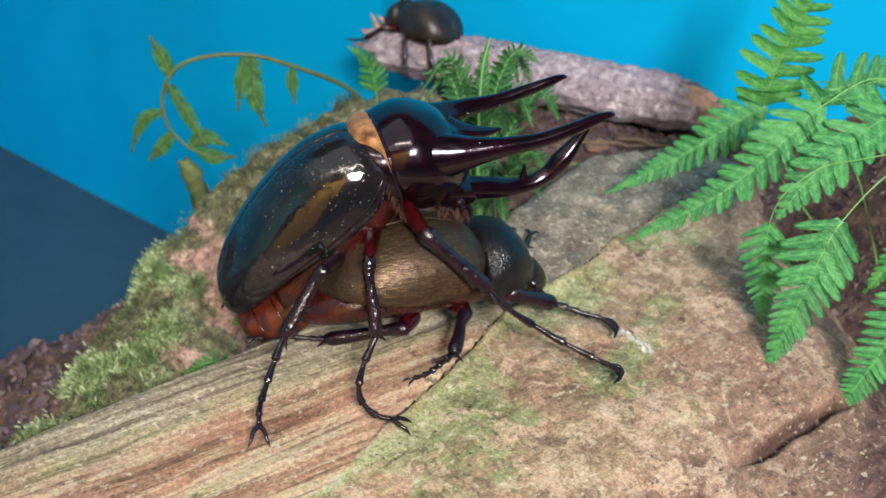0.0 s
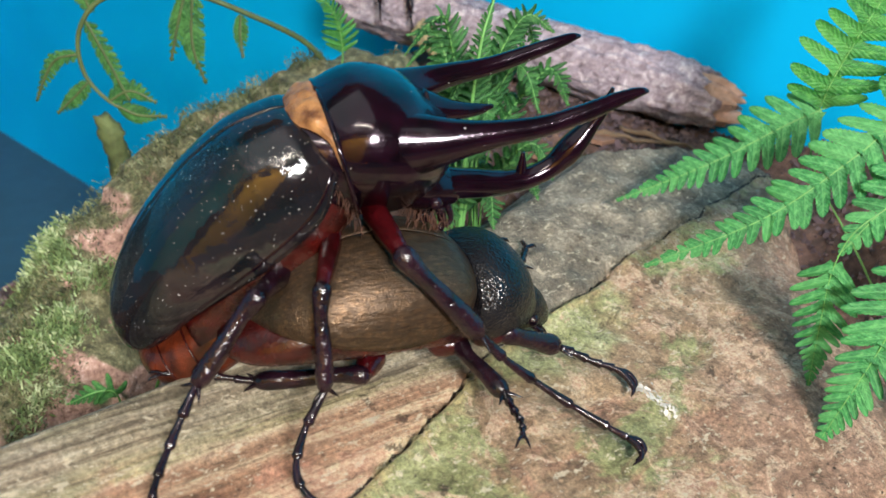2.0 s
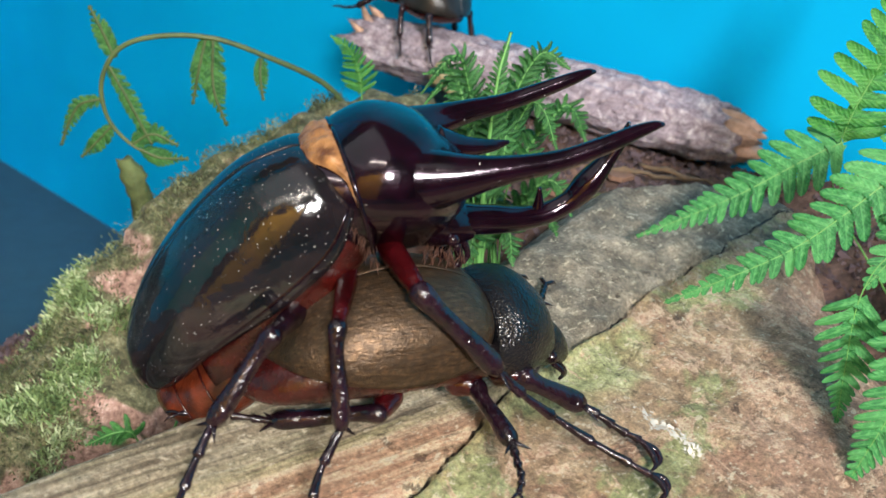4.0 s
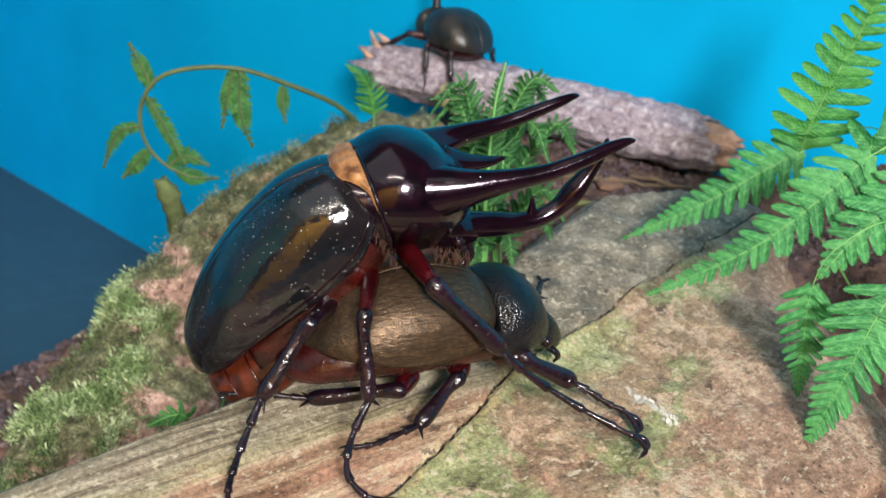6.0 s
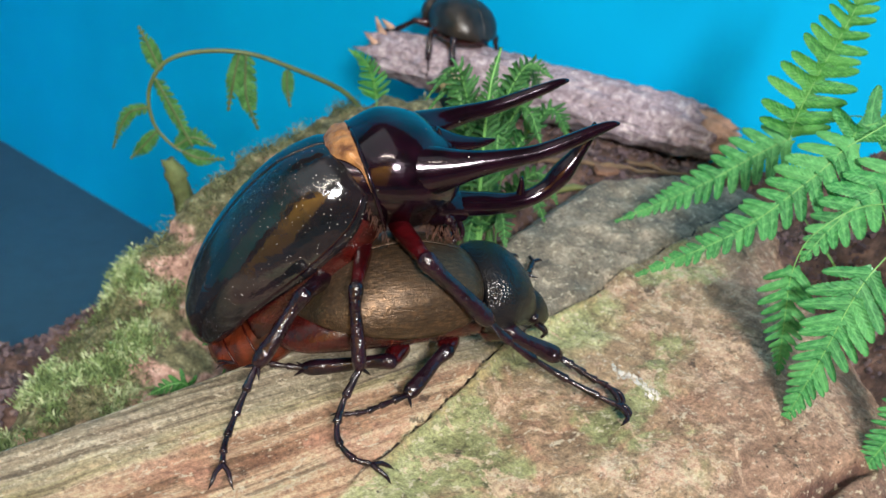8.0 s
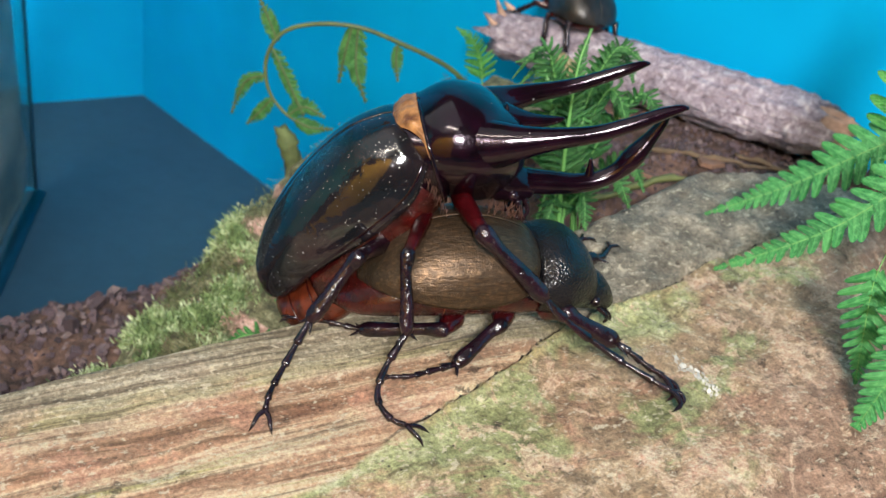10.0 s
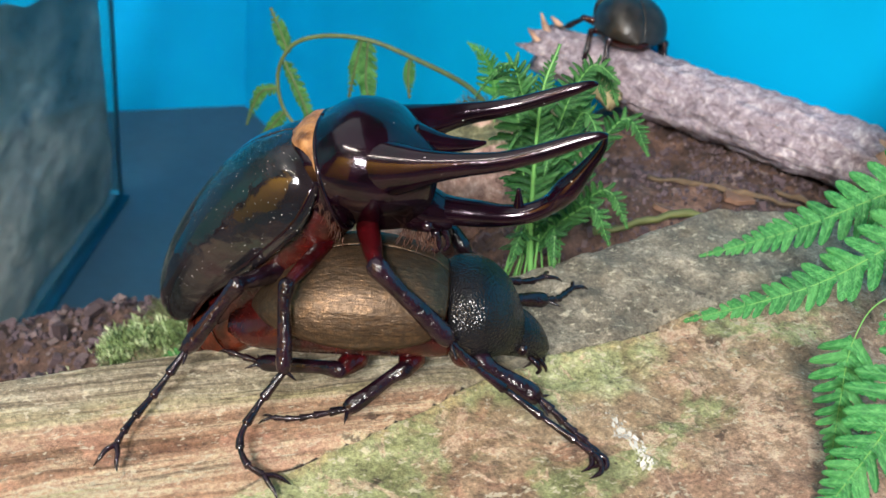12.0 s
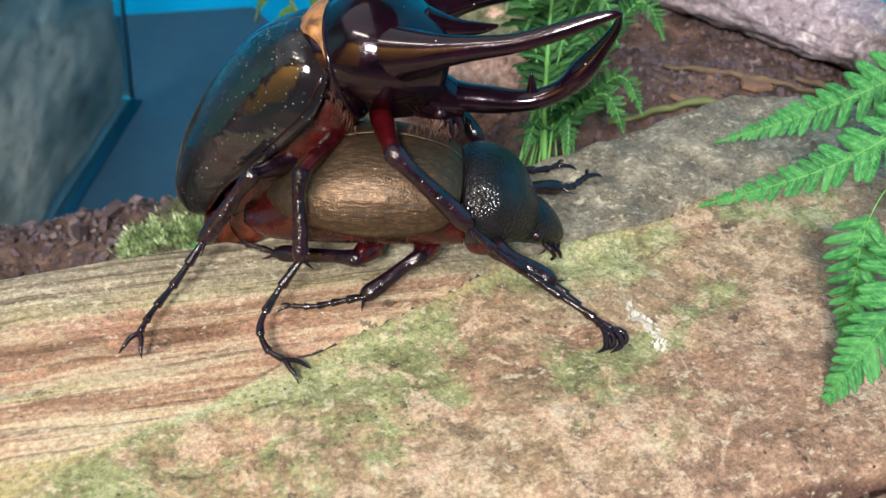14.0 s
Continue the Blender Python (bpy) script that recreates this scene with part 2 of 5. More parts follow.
def log_material():
    n = Nodes("weathered_log_wood", 0.62)
    sep = n.add("ShaderNodeSeparateXYZ", Vector=n.place)
    u, v = sep.outputs[0], sep.outputs[1]
    wob = n.math("MULTIPLY", n.math("SUBTRACT", n.noise(45.0, 3.0), 0.5), 0.012)
    side = n.add("ShaderNodeAttribute")
    side.attribute_name = "past_crack"
    above = side.outputs["Fac"]
    lines = n.noise(1.0, 8.0, 0.72, n.stretch(26, 700, 120))
    bands = n.noise(1.0, 5.0, 0.62, n.stretch(6, 85, 20), 0.6)
    streak = n.ramp(bands, (0.32, rgb(132, 92, 70)), (0.41, rgb(192, 150, 120)), (0.47, rgb(230, 204, 170)), (0.53, rgb(182, 170, 116)), (0.58, rgb(222, 194, 148)), (0.64, rgb(236, 210, 182)), (0.70, rgb(220, 176, 156)))
    streak = n.mix(n.math("MULTIPLY", n.mask(lines, 0.49, 0.40), 0.62), streak, rgb(86, 60, 38))
    streak = n.mix(n.math("MULTIPLY", n.mask(lines, 0.56, 0.70), 0.6), streak, rgb(220, 202, 168))
    streak = n.mix(n.math("MULTIPLY", n.mask(n.noise(52.0, 5.0, 0.65), 0.57, 0.63), 0.5), streak, rgb(204, 148, 124))
    rim = n.math("MULTIPLY", n.mask(n.math("ADD", v, wob), -0.004, 0.006), 0.85)
    streak = n.mix(rim, streak, n.ramp(lines, (0.35, rgb(92, 84, 70)), (0.5, rgb(150, 140, 118)), (0.65, rgb(206, 198, 178))))
    mott = n.math("ADD", n.math("MULTIPLY", n.noise(210.0, 10.0, 0.75), 0.6), n.math("MULTIPLY", n.noise(1.0, 6.0, 0.65, n.stretch(36, 75, 60, (0, 0, 12)), 1.2), 0.4))
    green = n.ramp(mott, (0.35, rgb(92, 90, 58)), (0.45, rgb(148, 150, 102)), (0.53, rgb(178, 180, 130)), (0.62, rgb(220, 216, 178)))
    brown = n.ramp(mott, (0.35, rgb(100, 76, 58)), (0.45, rgb(160, 132, 104)), (0.53, rgb(184, 156, 124)), (0.62, rgb(224, 202, 174)))
    rose = n.ramp(mott, (0.36, rgb(98, 70, 56)), (0.46, rgb(176, 130, 106)), (0.54, rgb(212, 164, 136)), (0.63, rgb(238, 204, 180)))
    grey = n.ramp(n.noise(120.0, 9.0, 0.75), (0.34, rgb(84, 76, 66)), (0.5, rgb(140, 130, 113)), (0.62, rgb(186, 172, 152)))
    patch = n.noise(26.0, 4.0, 0.6)
    low = n.math("ADD", n.math("MULTIPLY", patch, 0.09), n.math("MULTIPLY", n.math("SUBTRACT", v, n.math("MULTIPLY", u, 0.45)), 0.9))
    body = n.mix(n.mask(low, 0.022, 0.034), brown, green)
    body = n.mix(n.mask(n.noise(1.0, 6.0, 0.68, n.stretch(34, 52, 40, (20, 0, 30)), 0.8), 0.50, 0.58), body, green)
    blush = n.math("SUBTRACT", n.noise(1.0, 6.0, 0.66, n.stretch(30, 46, 40, (50, 0, 10)), 0.8), n.math("MULTIPLY", v, 1.3))
    body = n.mix(n.math("MULTIPLY", n.mask(blush, 0.56, 0.66), 0.75), body, rose)
    umber = n.ramp(mott, (0.34, rgb(84, 60, 48)), (0.45, rgb(150, 118, 98)), (0.54, rgb(186, 150, 126)), (0.64, rgb(224, 194, 172)))
    end = n.math("ADD", n.math("SUBTRACT", n.math("MULTIPLY", u, 0.7), v), n.math("MULTIPLY", n.math("SUBTRACT", n.noise(40.0, 5.0, 0.65), 0.5), 0.07))
    body = n.mix(n.mask(end, 0.044, 0.070), body, umber)
    flake = n.mask(n.noise(64.0, 9.0, 0.70, None, 1.6), 0.545, 0.562)
    body = n.mix(n.math("MULTIPLY", flake, 0.68), body, rgb(224, 192, 164))
    scab = n.mask(n.noise(90.0, 8.0, 0.7, n.stretch(1, 1.6, 1), 1.0), 0.42, 0.385)
    body = n.mix(n.math("MULTIPLY", scab, 0.55), body, rgb(92, 74, 54))
    vein = n.mask(n.math("ABSOLUTE", n.math("SUBTRACT", n.noise(1.0, 5.0, 0.6, n.stretch(30, 90, 60, (0, 0, 20)), 1.5), 0.5)), 0.007, 0.002)
    body = n.mix(n.math("MULTIPLY", vein, n.math("MULTIPLY", n.mask(n.noise(30.0), 0.5, 0.6), 0.7)), body, rgb(70, 50, 36))
    specks = n.mask(n.cells(420.0), 0.16, 0.07)
    body = n.mix(n.math("MULTIPLY", specks, n.mask(n.noise(50.0), 0.45, 0.6)), body, rgb(52, 36, 26))
    upper = n.mix(n.mask(n.math("ADD", u, n.math("MULTIPLY", wob, 1.5)), -0.014, 0.026), streak, grey)
    base = n.mix(n.mask(n.math("ADD", above, n.math("MULTIPLY", wob, 0.25)), -0.0008, 0.0008), body, upper)
    lip = n.math("MULTIPLY", n.mask(u, -0.046, -0.030), n.mask(n.math("ABSOLUTE", n.math("ADD", above, 0.0016)), 0.0018, 0.0006))
    base = n.mix(n.math("MULTIPLY", lip, n.math("MULTIPLY", n.mask(n.noise(300.0, 5.0), 0.4, 0.6), 0.7)), base, rgb(200, 180, 130))
    slit = n.math("MULTIPLY", n.mask(n.math("ABSOLUTE", above), 0.00045, 0.0002), n.math("MULTIPLY", n.mask(u, -0.046, -0.034), n.mask(n.noise(160.0, 3.0), 0.38, 0.5)))
    base = n.mix(slit, base, rgb(44, 30, 20))
    cleft = n.math("MULTIPLY", n.mask(n.math("ABSOLUTE", n.math("ADD", v, n.math("ADD", 0.0588, n.math("MULTIPLY", wob, 0.25)))), 0.0024, 0.0010), n.math("MULTIPLY", n.mask(u, 0.014, 0.030), n.mask(u, 0.064, 0.054)))
    base = n.mix(n.math("MULTIPLY", cleft, 0.85), base, rgb(74, 38, 34))
    shreds = n.ramp(n.noise(1.0, 6.0, 0.7, n.stretch(60, 420, 200, (0, 0, 35))), (0.36, rgb(48, 32, 30)), (0.52, rgb(104, 76, 70)), (0.66, rgb(150, 118, 106)))
    base = n.mix(n.mask(n.math("ADD", n.math("SUBTRACT", n.math("MULTIPLY", u, 0.5), v), n.math("MULTIPLY", wob, 0.5)), 0.0915, 0.0955), base, shreds)
    beyond = n.math("MULTIPLY", n.mask(n.math("ADD", v, n.math("MULTIPLY", wob, 0.3)), -0.0590, -0.0640), n.mask(u, 0.016, 0.044))
    base = n.mix(n.math("MULTIPLY", beyond, 0.65), base, shreds)
    fine = n.noise(1150.0, 6.0, 0.8)
    base = n.mix(0.66, base, n.ramp(fine, (0.38, (0.18, 0.18, 0.18, 1)), (0.62, (0.86, 0.86, 0.86, 1))), "OVERLAY")
    pits = n.math("MULTIPLY", n.math("MULTIPLY", n.mask(n.noise(330.0, 5.0, 0.7), 0.41, 0.37), n.mask(n.noise(38.0, 3.0), 0.50, 0.62)), 0.75)
    base = n.mix(pits, base, rgb(58, 42, 30))
    chips = n.math("MULTIPLY", n.mask(n.noise(1.0, 5.0, 0.7, n.stretch(420, 700, 500)), 0.585, 0.62), 0.75)
    base = n.mix(chips, base, rgb(226, 214, 188))
    n.colour(base)
    rough = n.math("ADD", 0.48, n.math("MULTIPLY", n.noise(240.0), 0.3))
    n.roughness(rough)
    n.bump(lines, 0.0010)
    n.bump(n.noise(500.0, 8.0, 0.75), 0.0016)
    return n.mat


def build_log():
    thing = tagged(new("log"), "weathered barkless log with yellow streaked and mossy brown wood", "log")
    thing.matrix_world = LOG_M
    mat = log_material()

    def place(a, b):
        u = -0.26 + 0.50 * a
        v = -0.15 + 0.23 * b
        return (u, v, log_height(u, v))

    wood = part("wood", sheet(320, 200, place), mat, thing)
    mark = wood.data.attributes.new("past_crack", "FLOAT", "POINT")
    mark.data.foreach_set("value", [max(-0.05, min(0.05, v.co.y - crack_line(v.co.x))) for v in wood.data.vertices])
    # underside, a coarse hull down to the soil
    rings = []
    for i in range(14):
        u = -0.26 + 0.50 * i / 13
        ring = []
        for k in range(13):
            w = math.pi * k / 12
            ring.append((u, -0.035 + 0.110 * math.cos(w) * 0.98, log_height(u, -0.035 + 0.110 * math.cos(w), False) * 0.0 - 0.010 - 0.085 * math.sin(w)))
        top = [(u, -0.035 + 0.1 * math.cos(w), log_height(u, -0.035 + 0.1 * math.cos(w), False) - 0.006) for w in [math.pi * (1 - k / 12) for k in range(1, 12)]]
        rings.append(ring + top)
    part("underside", loft(rings), mat, thing)
    chalk = plain("chalky_stain", rgb(198, 192, 182), 0.85, 0.15, 600.0, 0.0001)
    # a chalky dropping in a zigzag
    d = [LOG_M.inverted() @ Vector(p) for p in ((0.0487, 0.1835, 0), (0.0512, 0.1802, 0), (0.0537, 0.1795, 0), (0.0553, 0.1772, 0), (0.0567, 0.1752, 0), (0.0569, 0.1738, 0))]
    rnd = random.Random(41)
    bm = bmesh.new()
    line = spline([(p.x, p.y) for p in d], 60)
    for _ in range(210):
        k = rnd.randrange(60)
        x, y = line[k]
        along = math.atan2(line[k + 1][1] - y, line[k + 1][0] - x) + rnd.gauss(0, 0.35)
        x, y = x + rnd.gauss(0, 0.00075), y + rnd.gauss(0, 0.00075)
        r, thin = rnd.uniform(0.00015, 0.00062), rnd.uniform(0.16, 0.45)
        ring = []
        for q in (0, 1.1, 2.0, 3.14, 4.2, 5.2):
            w, l = r * rnd.uniform(0.6, 1.3) * math.cos(q), r * thin * rnd.uniform(0.6, 1.4) * math.sin(q)
            px, py = x + w * math.cos(along) - l * math.sin(along), y + w * math.sin(along) + l * math.cos(along)
            ring.append(bm.verts.new((px, py, log_height(px, py) + 0.00025)))
        bm.faces.new(ring)
    part("white_stain", bm, chalk, thing, "chalky white dropping stain")
    return thing


build_log()


# ---- soil, mossy branch and bark ----
def soil_height(x, y):
    back = smooth(0.22, 0.27, y) * smooth(-0.06, 0.03, x)
    d = 0.779 * (x + 0.216) - 0.626 * (y - 0.285)
    z = -0.101 + 0.012 * smooth(-0.004, 0.02, d) + 0.080 * smooth(0.02, 0.12, d)
    z += (0.050 + 0.007 * smooth(0.02, 0.09, x) * smooth(0.27, 0.30, y) - z) * back
    z += 0.045 * smooth(0.05, 0.11, x) * smooth(0.10, 0.18, y) * (1 - back)
    z += 0.055 * smooth(0.115, 0.17, x) * smooth(0.05, 0.14, y)
    z += 0.006 * smooth(0.0, 0.05, d) * fbm(x * 30, y * 30, 4) + 0.002 * fbm(x * 110, y * 110, 9)
    return z


def build_soil():
    n = Nodes("damp_soil", 0.85)
    f = n.noise(130.0, 6.0, 0.7)
    n.colour(n.ramp(f, (0.32, rgb(34, 24, 22)), (0.5, rgb(82, 60, 52)), (0.66, rgb(124, 96, 84))))
    n.bump(n.noise(300.0, 5.0, 0.7), 0.002)
    tagged(part("ground", sheet(150, 150, lambda a, b: (-0.34 + 0.72 * a, -0.14 + 0.62 * b, soil_height(-0.34 + 0.72 * a, -0.14 + 0.62 * b))), n.mat),
           "dark brown crumbly soil heaped in the box", "soil", kind="structure")
    crumb = Nodes("soil_crumb", 0.85)
    isl = crumb.add("ShaderNodeNewGeometry").outputs["Random Per Island"]
    crumb.colour(crumb.mix(crumb.noise(400.0), crumb.ramp(isl, (0.0, rgb(54, 42, 48)), (0.45, rgb(92, 76, 84)), (0.8, rgb(116, 98, 104)), (1.0, rgb(150, 130, 126))), rgb(62, 48, 48)))
    crumb.bump(crumb.noise(900.0), 0.0006)
    rnd = random.Random(3)
    bm = bmesh.new()
    verts, faces = [], []
    for _ in range(17000):
        if rnd.random() < 0.5:
            x, y = rnd.uniform(-0.30, -0.03), rnd.uniform(0.12, 0.34)
        else:
            x, y = rnd.uniform(-0.02, 0.16), rnd.uniform(0.215, 0.345)
        r = rnd.uniform(0.0004, 0.0014) * (2.0 if rnd.random() < 0.05 else 1)
        r *= 0.6 if x > -0.02 else 1.0
        if soil_height(x, y) < FLOOR_Z - 0.001:
            continue
        c = Vector((x, y, soil_height(x, y) + r * 0.3))
        q = Euler((rnd.uniform(0, 6), rnd.uniform(0, 6), rnd.uniform(0, 6))).to_matrix()
        base = len(verts)
        ax = (r * rnd.uniform(0.7, 1.8), r * rnd.uniform(0.6, 1.0), r * rnd.uniform(0.4, 0.9))
        for sx in (-1, 1):
            for sy in (-1, 1):
                for sz in (-1, 1):
                    j = Vector((sx * ax[0] * rnd.uniform(0.5, 1), sy * ax[1] * rnd.uniform(0.5, 1), sz * ax[2] * rnd.uniform(0.5, 1)))
                    verts.append(c + q @ j)
        faces += [tuple(base + k for k in f) for f in ((0, 1, 3, 2), (4, 6, 7, 5), (0, 4, 5, 1), (2, 3, 7, 6), (0, 2, 6, 4), (1, 5, 7, 3))]
    bm.free()
    mesh = bpy.data.meshes.new("soil_crumbs")
    mesh.from_pydata([tuple(v) for v in verts], [], faces)
    mesh.materials.append(crumb.mat)
    tagged(new("soil_crumbs", mesh), "loose dark brown soil crumbs and bark bits", "soil", kind="stuff")


build_soil()


def moss_tufts(name, label, spots, count, length, seed, tint):
    """Short curved moss blades, set in tufts round spots of place and normal."""
    n = Nodes(name + "_green", 0.7)
    isl = n.add("ShaderNodeNewGeometry").outputs["Random Per Island"]
    clump = n.math("ADD", n.math("MULTIPLY", isl, 0.45), n.math("MULTIPLY", n.mask(n.noise(150.0, 3.0, 0.6), 0.35, 0.65), 0.55))
    n.colour(n.ramp(clump, (0.0, tint[0]), (0.5, tint[1]), (1.0, tint[2])))
    rnd = random.Random(seed)
    verts, faces = [], []
    for _ in range(count):
        p, nor = spots[rnd.randrange(len(spots))]
        p = p + Vector((rnd.gauss(0, 1), rnd.gauss(0, 1), rnd.gauss(0, 1))) * 0.0014
        way = (nor + Vector((rnd.uniform(-1, 1), rnd.uniform(-1, 1), rnd.uniform(-0.5, 1))) * 0.8).normalized()
        side = way.cross(Vector((rnd.uniform(-1, 1), rnd.uniform(-1, 1), rnd.uniform(-1, 1)))).normalized()
        h = length * rnd.uniform(0.5, 1.2)
        w = h * 0.09
        bend = Vector((rnd.uniform(-1, 1), rnd.uniform(-1, 1), -0.3)) * h * 0.25
        b = len(verts)
        verts += [p - side * w, p + side * w, p + way * h * 0.55 + side * w * 1.1, p + way * h * 0.55 - side * w * 1.1, p + way * h + bend]
        faces += [(b, b + 1, b + 2, b + 3), (b + 3, b + 2, b + 4)]
    mesh = bpy.data.meshes.new(name)
    mesh.from_pydata([tuple(v) for v in verts], [], faces)
    mesh.materials.append(n.mat)
    return tagged(new(name, mesh), label, "moss", kind="stuff")


def build_mossy_branch():
    axis = [(-0.150, 0.138, -0.086, 0.0200), (-0.108, 0.168, -0.042, 0.0205), (-0.075, 0.204, -0.022, 0.0225), (-0.060, 0.237, -0.007, 0.0245), (-0.044, 0.269, 0.016, 0.0220), (-0.018, 0.297, 0.041, 0.0190), (0.010, 0.318, 0.050, 0.0120)]
    n = Nodes("mossy_bark", 0.8)
    f = n.noise(300.0, 9.0, 0.8)
    pink = n.ramp(f, (0.36, rgb(84, 58, 52)), (0.46, rgb(158, 124, 112)), (0.54, rgb(190, 152, 138)), (0.64, rgb(228, 204, 190)))
    olive = n.ramp(f, (0.34, rgb(40, 38, 28)), (0.46, rgb(84, 82, 58)), (0.55, rgb(120, 116, 84)), (0.66, rgb(176, 172, 140)))
    sep = n.add("ShaderNodeSeparateXYZ", Vector=n.add("ShaderNodeNewGeometry").outputs["Normal"])
    turn = n.math("ADD", n.math("ADD", sep.outputs[2], n.math("MULTIPLY", sep.outputs[1], 0.9)), n.math("MULTIPLY", n.math("SUBTRACT", n.noise(40.0), 0.5), 0.9))
    n.colour(n.mix(n.mask(turn, 0.12, 0.40), pink, olive))
    n.bump(n.noise(260.0, 6.0, 0.7), 0.0016)
    bm = tube(axis, 120, 64)
    bm.normal_update()
    spots = []
    for v in bm.verts:
        k = fbm(*(v.co * 45)) * 0.0042 + fbm(*(v.co * 130)) * 0.0020
        v.co += v.normal * k
        if v.normal.z + 0.9 * v.normal.y > 0.32 and v.normal.z > 0.10 and fbm(*(v.co * 38 + Vector((5, 0, 0)))) > -0.12:
            spots.append((v.co.copy(), v.normal.copy()))
    thing = tagged(new("mossy_branch"), "thick leaning branch with pinkish bark and green moss", "branch")
    part("bark", bm, n.mat, thing)
    # a short broken side stub
    stub = tube([(-0.066, 0.287, 0.010, 0.0035), (-0.068, 0.288, 0.024, 0.0028), (-0.071, 0.288, 0.033, 0.0034), (-0.074, 0.288, 0.038, 0.0020)], 24, 12)
    for v in stub.verts:
        v.co += Vector((fbm(*(v.co * 300)), 0, fbm(*(v.co * 260)))) * 0.0012
    part("stub", stub, plain("olive_mossy_bark", rgb(82, 92, 54), 0.8, 0.4, 400.0, 0.0006), thing, "short broken side stub")
    low = [s for s in spots if s[0].z < 0.020 and fbm(*(s[0] * 75)) > 0.06]
    high = [s for s in spots if s[0].z >= -0.05 and fbm(*(s[0] * 120)) > -0.05]
    tints = (rgb(64, 84, 48), rgb(120, 142, 88), rgb(202, 210, 170))
    moss_tufts("moss", "pale green feathery moss on the mossy branch", low, 36000, 0.0021, 5, tints)
    moss_tufts("moss", "short olive moss on the upper mossy branch", high, 22000, 0.0014, 6, (rgb(34, 38, 24), rgb(78, 86, 52), rgb(146, 150, 110)))


build_mossy_branch()


def build_twigs():
    """Dry twigs, a green stem and bits of bark on the soil behind the log."""
    tan, green = plain("dry_twig", rgb(92, 74, 56), 0.8, 0.35, 500.0, 0.0003), plain("green_stem", rgb(90, 94, 52), 0.6, 0.25, 400.0)
    for ends, r, mat, label in ((((0.028, 0.262), (0.058, 0.276), (0.094, 0.272)), 0.0010, green, "thin olive-green stem lying on the soil"),
                                (((0.036, 0.292), (0.060, 0.286), (0.082, 0.292)), 0.0008, tan, "thin dry brown twig on the soil"),
                                (((0.046, 0.250), (0.058, 0.262), (0.064, 0.280)), 0.0007, tan, "thin dry brown twig on the soil"),
                                (((0.070, 0.300), (0.088, 0.288), (0.108, 0.284)), 0.0008, tan, "thin dry brown twig on the soil"),
                                (((-0.200, 0.262), (-0.182, 0.258), (-0.168, 0.262)), 0.0009, tan, "thin dry brown twig on the soil")):
        thing = tagged(new("twig"), label, "twig", group="twigs on the soil")
        x0, y0 = ends[0]
        base = Vector((x0, y0, soil_height(x0, y0)))
        thing.location = base
        rows = [(x - x0, y - y0, max(soil_height(x, y), soil_height(x0, y0)) + 0.0016 - base.z + 0.0012 * (k == 1), r * (1.1 - 0.25 * k)) for k, (x, y) in enumerate(ends)]
        bm = tube(rows, 24, 8)
        for v in bm.verts:
            v.co += Vector((0, fbm(*(v.co * 160)), fbm(*(v.co * 160 + Vector((5, 5, 5)))))) * 0.0012
        part("wood", bm, mat, thing)
    rust = plain("fallen_bark", rgb(112, 82, 66), 0.8, 0.35, 300.0, 0.0005)
    rnd = random.Random(77)
    for x, y, size in ((0.052, 0.258, 0.006), (0.068, 0.268, 0.0045), (0.083, 0.262, 0.005), (0.060, 0.284, 0.005), (0.096, 0.280, 0.0045), (0.043, 0.276, 0.004)):
        thing = tagged(new("bark_flake"), "small reddish-brown bark flake on the soil", "bark flake", group="bark flakes on the soil")
        n = 9
        bm = bmesh.new()
        edge = [(size * rnd.uniform(0.6, 1.1) * math.cos(2 * math.pi * k / n), 0.6 * size * rnd.uniform(0.6, 1.1) * math.sin(2 * math.pi * k / n)) for k in range(n)]
        low = [bm.verts.new((a, b, -0.0006 + 18 * a * a)) for a, b in edge]
        high = [bm.verts.new((a * 0.94, b * 0.94, 0.0006 + 18 * a * a)) for a, b in edge]
        bm.faces.new(low[::-1])
        bm.faces.new(high)
        for k in range(n):
            bm.faces.new((low[k], low[(k + 1) % n], high[(k + 1) % n], high[k]))
        part("flake", bm, rust, thing, smooth=False)
        thing.matrix_world = pose(x, y, soil_height(x, y) + 0.0014, rnd.uniform(-14, 14), rnd.uniform(-14, 14), rnd.uniform(0, 360))


build_twigs()


